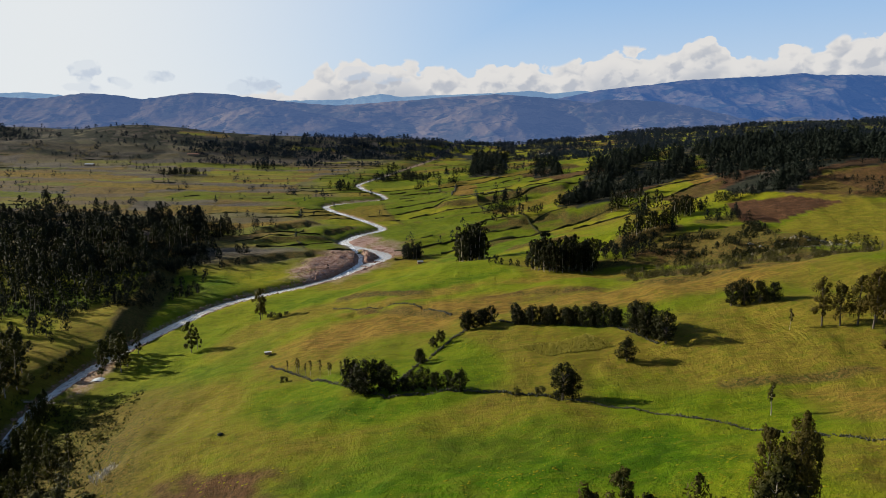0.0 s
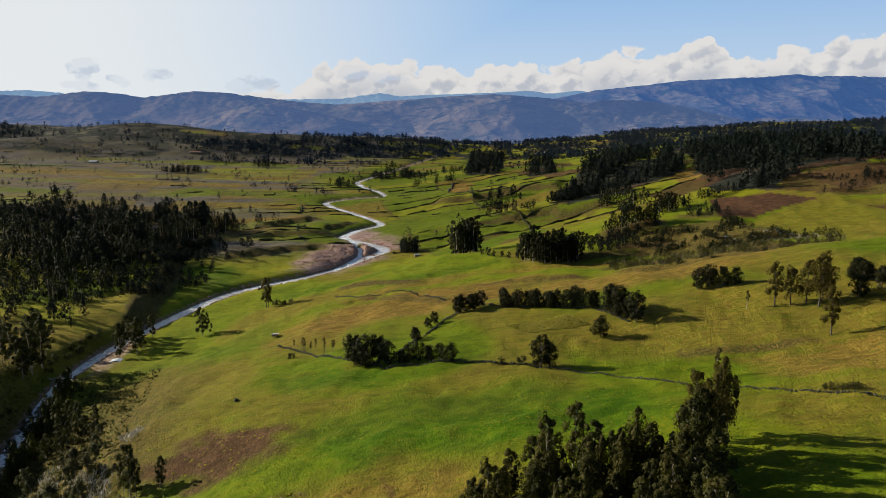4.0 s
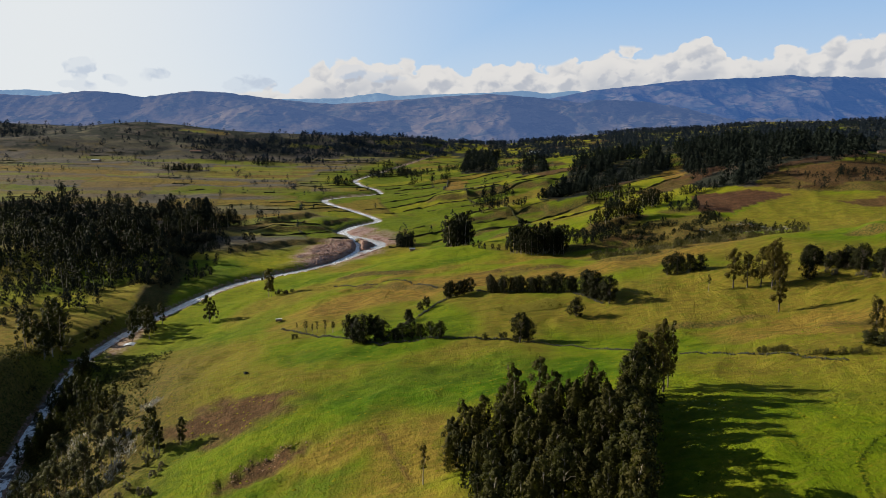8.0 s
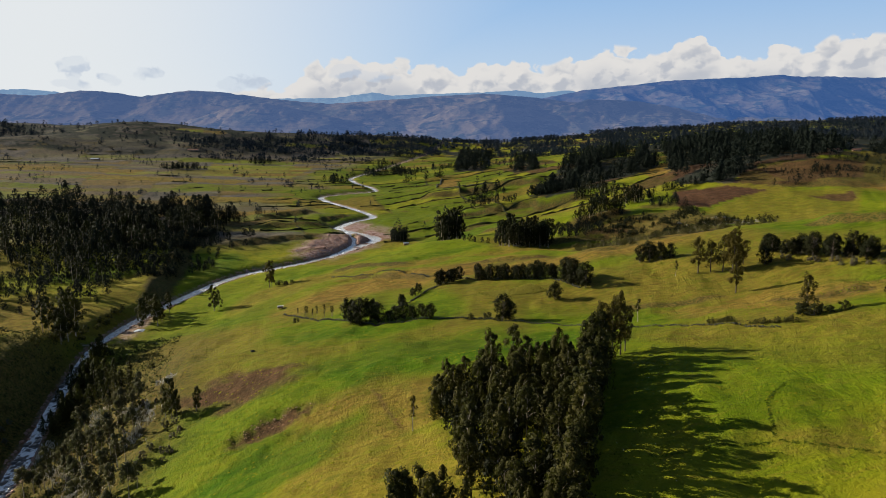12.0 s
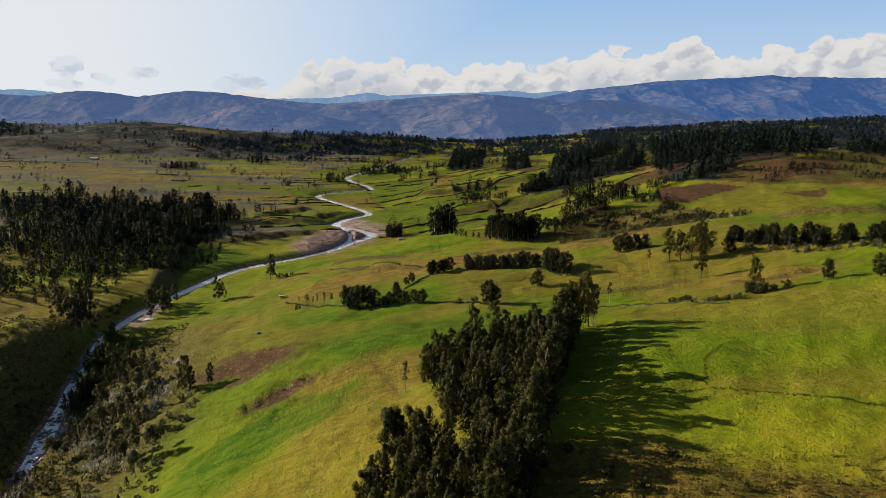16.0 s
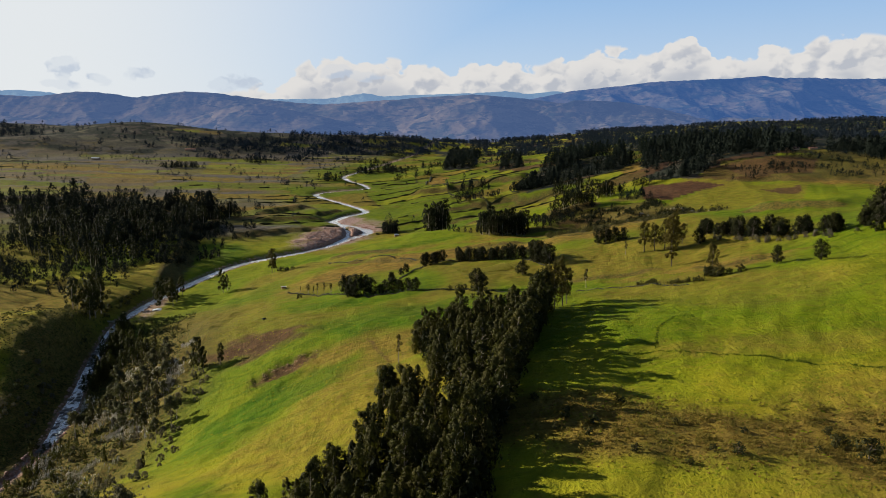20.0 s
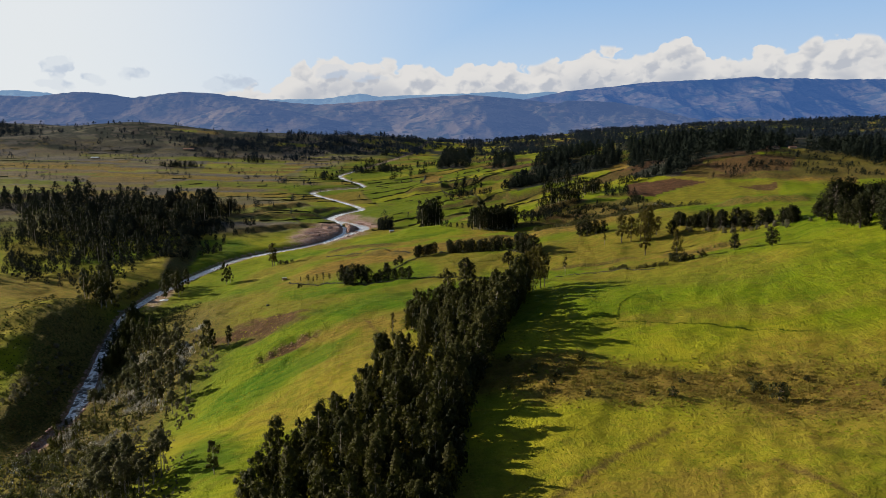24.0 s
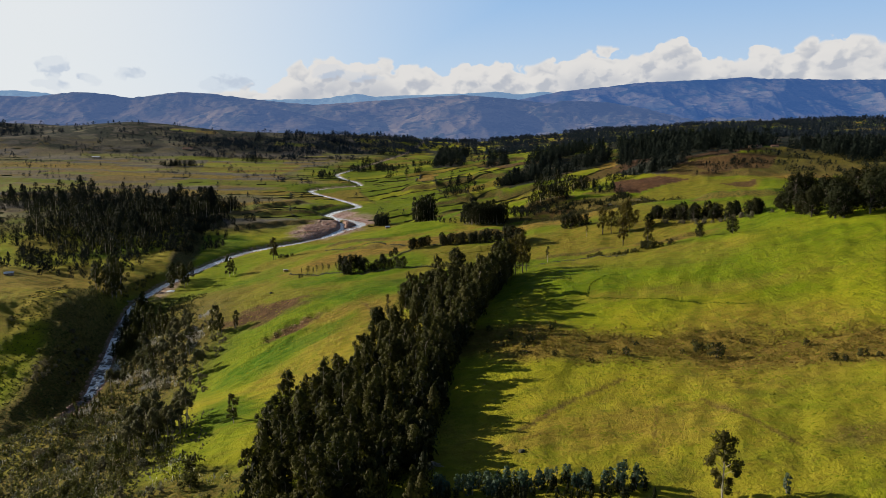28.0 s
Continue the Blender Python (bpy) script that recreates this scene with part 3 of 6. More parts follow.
def cover(x, y):
    """How much of each kind of ground lies at a place."""
    fx, fy = x * 0.98 + y * 0.2, -x * 0.2 + y * 0.98
    wob_x, wob_y = fx + 10 * waves(x, y, 170, 41), fy + 10 * waves(x, y, 150, 42)
    cell = np.floor(wob_x / 140) * 13.7 + np.floor(wob_y / 46) * 71.3
    pick = np.abs(np.sin(cell * 12.9898) * 43758.547) % 1.0
    pick2 = np.abs(np.sin(cell * 78.233) * 12543.123) % 1.0
    edge = np.minimum(np.abs((wob_x / 140 + 0.5) % 1 - 0.5) * 140, np.abs((wob_y / 46 + 0.5) % 1 - 0.5) * 46)
    farm = step(720, 860, y)
    d = river_d(x, y)
    left = step(45, 130, -d)
    out = {}
    lush = np.maximum.reduce([0.8 * blob(x, y, -66, 5, 12, 34, 18, 0.2), 0.8 * blob(x, y, -80, 100, 26, 30, 0), blob(x, y, -238, 214, 9, 12, 0), blob(x, y, -226, 186, 12, 12, 0), 0.8 * blob(x, y, -262, 440, 14, 26, 0), blob(x, y, 5, 215, 85, 42, -8), 0.5 * blob(x, y, 165, 70, 85, 52, -25), 0.62 * blob(x, y, 95, 105, 60, 48, -10), blob(x, y, -65, 130, 40, 26, 20), blob(x, y, -60, 300, 45, 20, -30),
                              0.9 * blob(x, y, -262, 690, 50, 60, 15), 0.8 * blob(x, y, -360, 640, 50, 40, 0), 0.8 * blob(x, y, -150, 455, 60, 26, 70), 0.8 * blob(x, y, -95, 640, 70, 22, 30), 0.9 * blob(x, y, 60, 800, 90, 60, 20), 0.7 * blob(x, y, -45, 395, 22, 34, 10), 0.8 * blob(x, y, 0, 590, 60, 14, 20),
                              0.9 * blob(x, y, 190, 970, 40, 60, 20), 0.9 * blob(x, y, -270, 830, 60, 40, 0), 0.8 * blob(x, y, -190, 860, 40, 60, 10), 0.7 * blob(x, y, 220, 470, 40, 16, -20)])
    meads = np.maximum(lush, (0.5 + 0.22 * step(120, 180, y) * (1 - step(420, 480, y))) * step(60, 150, y) * (1 - step(690, 860, y)) * step(5, 30, d))
    far_lush = farm * (1 - left) * np.where(pick > 0.3, 0.8, 0.25) + farm * left * np.where(pick > 0.7, 0.45, 0.0)
    far_lush = far_lush * (1 - step(1900, 2400, y))
    out["lush"] = np.clip(np.maximum(meads, far_lush), 0, 1) * (1 - step(1850, 2050, y) * step(250, 400, -x))
    pale = np.maximum.reduce([plot(x, y, [(-532, 1591), (-321, 1556), (-314, 1824), (-588, 1868)]), plot(x, y, [(-860, 2390), (-700, 2390), (-700, 2440), (-860, 2440)]), plot(x, y, [(-480, 2290), (-330, 2300), (-330, 2350), (-480, 2350)])])
    out["hazy_stubble"] = np.clip(np.maximum(farm * left * np.where(pick > 0.6, 0.3, np.where(pick > 0.3, 0.95, 0.7)), 0.0), 0, 1) * (1 - 0.75 * pale)
    out["hazy_stubble"] = np.maximum(out["hazy_stubble"], 0.8 * step(1850, 2050, y) * step(250, 400, -x) * (1 - pale))
    tan, meadow = np.maximum.reduce([plot(x, y, c) for c in TAN_STRIPS]), np.maximum.reduce([plot(x, y, c) for c in GREEN_STRIPS])
    out["hazy_stubble"] = out["hazy_stubble"] * (1 - 0.8 * np.maximum(tan, meadow))
    out["lush"] = np.clip(np.maximum(out["lush"] * (1 - tan), 0.6 * meadow), 0, 1)
    # the BANKS strips paint shade on faces turned from the sun
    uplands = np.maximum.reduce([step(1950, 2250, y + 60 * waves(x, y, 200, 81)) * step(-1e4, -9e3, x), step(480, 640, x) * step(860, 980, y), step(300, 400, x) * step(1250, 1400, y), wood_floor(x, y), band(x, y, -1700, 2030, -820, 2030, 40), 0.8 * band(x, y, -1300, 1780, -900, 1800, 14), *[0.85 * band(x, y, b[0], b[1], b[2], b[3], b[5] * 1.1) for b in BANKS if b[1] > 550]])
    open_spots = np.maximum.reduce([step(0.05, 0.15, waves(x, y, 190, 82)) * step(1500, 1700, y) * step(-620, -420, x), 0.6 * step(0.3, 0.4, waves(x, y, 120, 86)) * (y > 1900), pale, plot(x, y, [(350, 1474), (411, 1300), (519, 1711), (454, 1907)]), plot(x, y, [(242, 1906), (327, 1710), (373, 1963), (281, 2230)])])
    out["heath_shade"] = np.clip(uplands * (1 - open_spots), 0, 1)
    dry = np.maximum.reduce([0.95 * blob(x, y, -30, 470, 95, 42, 12), 0.9 * blob(x, y, 120, 430, 100, 40, -12), 0.85 * blob(x, y, 160, 215, 48, 40, -30), 0.7 * blob(x, y, -95, 420, 40, 22, -40), 0.75 * blob(x, y, -24, 150, 38, 40, 15),
                             0.85 * band(x, y, 22, 22, 158, -40, 19), 0.6 * blob(x, y, 65, -75, 40, 16, 0), 0.28 * blob(x, y, 90, -85, 110, 45, 0, 0.3), 0.6 * blob(x, y, -30, 118, 26, 30, 10, 0.3), 0.5 * blob(x, y, -38, 60, 30, 40, 0, 0.4), 0.5 * blob(x, y, -112, 285, 60, 34, 10, 0.4), 0.45 * blob(x, y, -70, 400, 60, 34, 0, 0.4), 0.75 * blob(x, y, -35, 548, 60, 16, 20), 0.6 * blob(x, y, -180, 400, 40, 30, 0), 0.75 * blob(x, y, -380, 450, 130, 90, 10), 0.6 * blob(x, y, -330, 330, 60, 60, 0), 0.5 * blob(x, y, 130, 45, 55, 9, -18),
                             0.6 * blob(x, y, 150, 305, 110, 55, -20), 0.6 * blob(x, y, 95, 740, 50, 22, -20), 0.5 * blob(x, y, 150, 830, 60, 24, -30), 0.7 * blob(x, y, 90, 555, 60, 12, -6)])
    dry = np.maximum(dry, 0.55 * step(0.1, 0.6, waves(x, y, 130, 51)) * (1 - farm))
    dry = dry * (1 - 0.75 * lush)
    dry = np.maximum(dry, farm * left * np.where(pick2 > 0.6, 0.95, np.where(pick2 > 0.3, 0.6, 0.15)))
    dry = np.maximum(dry, farm * (1 - left) * np.where((pick2 > 0.78), 0.7, 0.12))
    fields = np.maximum.reduce([plot(x, y, [(6, 1230), (41, 1206), (58, 1448), (18, 1472)]), 0.9 * plot(x, y, [(303, 935), (332, 895), (375, 1116), (350, 1130)]), plot(x, y, [(428, 673), (526, 634), (504, 597), (451, 634)]),
                                plot(x, y, [(351, 1109), (408, 1132), (323, 899), (302, 914)]), 0.45 * plot(x, y, [(266, 620), (356, 674), (444, 641), (270, 354), (279, 487)])])
    out["dry"] = np.clip(np.maximum(np.maximum(dry, fields) * (1 - 0.7 * meadow), 0.8 * tan), 0, 1)
    ridge = farm * (1 - step(1.2, 3.4, edge)) * step(-0.5, 0.2, waves(x, y, 260, 47)) * (1 - step(2000, 2300, y)) * (np.abs(d) > 16)
    brush = np.maximum.reduce([0.3 * band(x, y, 22, 22, 158, -40, 21), 0.9 * (1 - step(330, 480, y)) * (1 - step(70, 120, d)) * step(-52, -34, d), 0.8 * blob(x, y, 190, 490, 75, 40, -25),
                               0.85 * blob(x, y, -120, -30, 40, 80, 20, 0.2), 0.8 * blob(x, y, -70, -95, 40, 30, 0, 0.2), band(x, y, 200, 668, 150, 640, 12), 0.9 * band(x, y, 255, 560, 165, 600, 16), 0.85 * plot(x, y, [(155, 611), (183, 637), (207, 642), (260, 649), (272, 636), (252, 554), (240, 500), (170, 560)]), 0.85 * plot(x, y, BROWN_SLOPE), 0.8 * band(x, y, 235, 679, 264, 664, 12), 0.8 * band(x, y, 39, 973, 93, 895, 5), 0.8 * band(x, y, 93, 895, 182, 866, 5), 0.7 * band(x, y, 188, 759, 227, 842, 6), 0.6 * band(x, y, 57, 1080, 112, 1055, 9), 0.8 * ridge, *[0.9 * band(x, y, b[0], b[1], b[2], b[3], b[5] * 1.3) for b in BANKS],
                               band(x, y, 255, 612, 300, 770, 4), band(x, y, 384, 709, 440, 650, 4)])
    out["brush"] = np.clip(brush, 0, 1)
    soil = np.maximum.reduce([0.95 * blob(x, y, -98, 236, 34, 19, -28), 0.95 * blob(x, y, -69, 174, 17, 7, 8), plot(x, y, [(286, 764), (340, 737), (365, 682), (327, 660), (285, 639), (256, 654)]), 0.8 * plot(x, y, [(350, 745), (389, 808), (476, 792), (523, 777), (469, 684), (394, 691)]),
                              0.9 * plot(x, y, [(380, 626), (425, 624), (405, 583), (386, 590)]), 0.6 * band(x, y, 76, -40, 57, -52, 1.0), 0.65 * band(x, y, 57, -52, 38, -69, 1.2), 0.55 * band(x, y, 92, -64, 102, -100, 0.9), 0.35 * band(x, y, 79, -64, 70, -88, 0.5), 0.5 * band(x, y, -12, 128, -26, 172, 0.9), 0.5 * band(x, y, 254, 470, 130, 520, 14),
                              0.6 * blob(x, y, -60, 522, 26, 4, 20), 0.6 * blob(x, y, 30, 505, 20, 5, 0), 0.5 * blob(x, y, 118, -100, 10, 6, 0), 0.6 * blob(x, y, 70, 478, 34, 7, -5), 0.7 * blob(x, y, 165, 590, 26, 12, 0)])
    soil = np.maximum(soil, farm * np.where((pick > 0.93) & (x > 150), 0.8, 0))
    out["soil"] = np.clip(soil, 0, 1)
    hw = half_width(y)
    bank = (1 - step(hw + 1.5, hw + 5.0, np.abs(d))) * 0.9
    out["gravel"] = np.clip(np.maximum.reduce([bank, blob(x, y, -122, 805, 38, 76, -22, 0.35), blob(x, y, -84, 880, 22, 34, 30, 0.3), blob(x, y, -118, 940, 26, 44, -10, 0.3), 0.8 * blob(x, y, -252, 495, 9, 45, 5), 0.6 * blob(x, y, -95, 900, 34, 40, 0, 0.3)]), 0, 1)
    return out


def build_ground():
    az = np.radians(np.concatenate([np.linspace(-180, -43, 36, endpoint=False), np.linspace(-43, 43, 600), np.linspace(43, 180, 37)[1:-1]]))
    r = np.concatenate([np.linspace(0.5, 60, 14, endpoint=False), np.geomspace(60, 5300, 640)])
    rr, aa = np.meshgrid(r, az, indexing="ij")
    x, y = rr * np.sin(aa), -330 + rr * np.cos(aa)
    z = land(x, y)
    v = np.stack([x, y, z], -1).reshape(-1, 3)
    f = grid_faces(len(r), len(az), wrap=True)[:, ::-1]
    cov = {k: a.ravel() for k, a in cover(x, y).items()}
    tagged(new("ground", mesh_of("ground", v, f, M["ground"], True, cov)), "rolling green and tawny pasture land of a wide river valley", "ground", kind="structure")


def build_river():
    ys = np.concatenate([np.arange(200, 900, 2.5), np.arange(900, 2600, 5.0)])
    us = np.linspace(-1, 1, 15)
    yy, uu = np.meshgrid(ys, us, indexing="ij")
    run = (river_x(yy + 6) - river_x(yy - 6)) / 12
    n = np.sqrt(1 + run * run)
    off = uu * (half_width(yy) + 2.0 + 1.4 * step(400, 520, yy))
    x, y = river_x(yy) + off / n, yy - off * run / n
    z = river_z(yy) - 1.05 - 2.5 * (1 - step(206, 222, yy)) + 0.10 * waves(x, y, 9, 61) + 0.05 * waves(x, y, 3.2, 62)
    rapid = np.clip(0.18 + 0.6 * (1 - step(330, 430, yy)) + 0.6 * np.exp(-((yy - 262) / 38.0) ** 2) + 0.9 * (1 - step(380, 560, yy)) + 0.4 * waves(x, y, 60, 63), 0, 1)
    v = np.stack([x, y, z], -1).reshape(-1, 3)
    tagged(new("stream", mesh_of("stream", v, grid_faces(len(ys), len(us))[:, ::-1], M["water"], True, {"rapid": rapid.ravel()})),
           "shallow winding stream with pale rippled water", "water", kind="structure")


def build_strand():
    """The second strand of water over the gravel bar."""
    pts = np.array(STRAND, float)
    t = np.linspace(0, len(pts) - 1, 70)
    mx, my = np.interp(t, np.arange(len(pts)), pts[:, 0]), np.interp(t, np.arange(len(pts)), pts[:, 1])
    run = np.stack([np.gradient(mx), np.gradient(my)], -1)
    run /= np.linalg.norm(run, axis=1)[:, None]
    uu = np.linspace(-1, 1, 9)
    half = 4.6 + 1.0 * np.sin(t * 3.1)
    x = mx[:, None] + uu * half[:, None] * run[:, 1:2]
    y = my[:, None] - uu * half[:, None] * run[:, :1]
    z = river_z(y) - 1.02 + 0.06 * waves(x, y, 6, 64)
    v = np.stack([x, y, z], -1).reshape(-1, 3)
    tagged(new("stream_strand", mesh_of("stream_strand", v, grid_faces(70, 9)[:, ::-1], M["water"], True, {"rapid": np.full(len(v), 0.9)})),
           "shallow second strand of pale rippled water over gravel", "water", kind="structure")


FOOT = [(-1900, -20), (-1199, -13), (-1024, 38), (-929, 67), (-824, 96), (-733, 111), (-628, 96), (-516, 74), (-383, 42), (-260, 15), (-135, 8), (15, 59), (125, 103), (240, 118), (295, 120), (416, 96), (492, 76), (567, 101), (654, 125), (768, 120), (867, 115), (1023, 91), (1192, 51), (1387, 16), (2000, -20)]
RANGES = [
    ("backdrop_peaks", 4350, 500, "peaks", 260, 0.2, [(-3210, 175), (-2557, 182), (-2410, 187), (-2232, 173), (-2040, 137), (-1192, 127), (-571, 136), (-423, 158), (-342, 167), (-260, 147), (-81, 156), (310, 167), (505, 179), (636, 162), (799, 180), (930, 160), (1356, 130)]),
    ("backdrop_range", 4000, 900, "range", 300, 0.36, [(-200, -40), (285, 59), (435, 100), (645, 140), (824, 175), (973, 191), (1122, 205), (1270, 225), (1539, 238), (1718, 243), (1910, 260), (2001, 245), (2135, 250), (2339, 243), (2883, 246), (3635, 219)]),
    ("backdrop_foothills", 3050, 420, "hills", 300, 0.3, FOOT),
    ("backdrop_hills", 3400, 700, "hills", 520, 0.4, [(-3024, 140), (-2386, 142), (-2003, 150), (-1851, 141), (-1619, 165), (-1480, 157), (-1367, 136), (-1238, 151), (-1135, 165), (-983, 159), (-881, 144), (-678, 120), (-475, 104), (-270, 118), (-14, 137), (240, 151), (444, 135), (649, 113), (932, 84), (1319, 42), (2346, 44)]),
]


def lattice(x, y, seed):
    """Smooth noise between 0 and 1 on a unit grid."""
    table = np.random.RandomState(seed).rand(64, 64)
    i, j = np.floor(x).astype(int), np.floor(y).astype(int)
    u, v = x - i, y - j
    u, v = u * u * (3 - 2 * u), v * v * (3 - 2 * v)
    at = lambda a, b: table[a % 64, b % 64]
    return (at(i, j) * (1 - u) + at(i + 1, j) * u) * (1 - v) + (at(i, j + 1) * (1 - u) + at(i + 1, j + 1) * u) * v


def spurs(x, y, size, seed):
    """Sharp-backed spurs with gullies between them, branching finer and finer."""
    total, gain = 0.0, 1.0
    for k in range(5):
        r = 1 - np.abs(2 * lattice(x / size + 0.35 * np.sin(y / (2.3 * size) + k), y / (2.1 * size) + 7.3 * k, seed + k) - 1)
        total = total + gain * (r * r if k else r)
        gain, size = gain * 0.34, size * 0.47
    return total / 1.9


def build_range(name, y0, reach, mat, rib, cut, crest):
    """A far range: its crest, and slopes broken into spurs that fall towards the valley."""
    cx, cz = np.array([c[0] for c in crest], float), np.array([c[1] for c in crest], float)
    xs = np.linspace(cx[0], cx[-1], 760)
    vs = np.concatenate([np.linspace(0, 1, 90), np.linspace(1, 1.25, 12)[1:]])
    xx, vv = np.meshgrid(xs, vs, indexing="ij")
    top = (np.interp(xx, cx, cz) + np.interp(xx - 18, cx, cz) + np.interp(xx + 18, cx, cz)) / 3
    y = y0 - reach * (1 - vv)
    base = -75.0
    up = np.clip(vv, 0, 1)
    high = top - base
    shape = up ** 0.9 * (1.0 - 0.55 * step(1.0, 1.25, vv))
    slope = np.sin(np.pi * up ** 1.3) ** 0.7
    rough = spurs(xx + 0.45 * (y - y0), y, rib, int(y0) % 97) - 0.55
    low = spurs(xx - 0.3 * y, y, rib * 2.2, int(y0) % 89) - 0.55
    z = base + high * (shape + slope * cut * (0.75 * rough + 1.5 * low))
    z = np.minimum(z, base + high * (1 - 0.16 * (1 - up) * (vv < 1)))
    z = z + up * (1.6 * waves(xx, y, 40, 73) + 4 * (lattice(xx / 26, y / 60, 5) - 0.5))
    v = np.stack([xx, y, z], -1).reshape(-1, 3)
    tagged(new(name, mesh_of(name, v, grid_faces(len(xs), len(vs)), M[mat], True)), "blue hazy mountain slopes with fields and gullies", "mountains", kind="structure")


build_ground()
build_river()
build_strand()
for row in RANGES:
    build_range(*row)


# ---- trees and shrubs ----
def tube(points, radii, sides=6):
    """A tapered limb along a line of points."""
    p, r = np.asarray(points, float), np.asarray(radii, float)
    d = np.gradient(p, axis=0)
    d /= np.linalg.norm(d, axis=1)[:, None]
    ref = np.where(np.abs(d[:, 2:3]) > 0.8, np.array([[1.0, 0, 0]]), np.array([[0, 0, 1.0]]))
    u = np.cross(d, ref)
    u /= np.linalg.norm(u, axis=1)[:, None]
    v = np.cross(d, u)
    a = np.linspace(0, 2 * np.pi, sides, endpoint=False)
    ring = p[:, None] + r[:, None, None] * (np.cos(a)[None, :, None] * u[:, None] + np.sin(a)[None, :, None] * v[:, None])
    return ring.reshape(-1, 3), grid_faces(len(p), sides, wrap=True)


def joined(pieces):
    vs, fs, n = [], [], 0
    for v, f in pieces:
        vs.append(v), fs.append(np.asarray(f) + n)
        n += len(v)
    return np.concatenate(vs), np.concatenate(fs)


def foliage(centres, radii, per, size, rnd, hang=0.5, hollow=0.55):
    """Leaf sprays scattered through rounded clumps: one narrow quad each."""
    c, r = np.repeat(centres, per, 0), np.repeat(radii, per, 0)
    n = len(c)
    d = rnd.normal(size=(n, 3))
    d /= np.linalg.norm(d, axis=1)[:, None]
    p = c + r * d * (hollow + (1 - hollow) * rnd.rand(n, 1)) * (0.75 + 0.5 * rnd.rand(n, 1))
    # sprays lie along the clump's surface, drooping, with a little disorder
    a = np.cross(d, rnd.normal(size=(n, 3))) - np.array([0, 0, hang])
    a /= np.linalg.norm(a, axis=1)[:, None]
    b = np.cross(d + 0.45 * rnd.normal(size=(n, 3)), a)
    b /= np.linalg.norm(b, axis=1)[:, None]
    l = size * (0.6 + 0.8 * rnd.rand(n, 1))
    w_ = l * (0.45 + 0.3 * rnd.rand(n, 1))
    mid = (centres.min(0) + centres.max(0)) / 2
    tall = max(1.0, np.ptp(centres[:, 2]))
    o = (p - mid) / (0.35 * np.ptp(centres[:, :2]) + 0.5, 0.35 * np.ptp(centres[:, :2]) + 0.5, 0.8 * tall) + (0, 0, 0.12)
    o /= np.linalg.norm(o, axis=1)[:, None] + 0.3
    return sprays(p, a, b, l, w_, 0.75 * d + 0.75 * o)


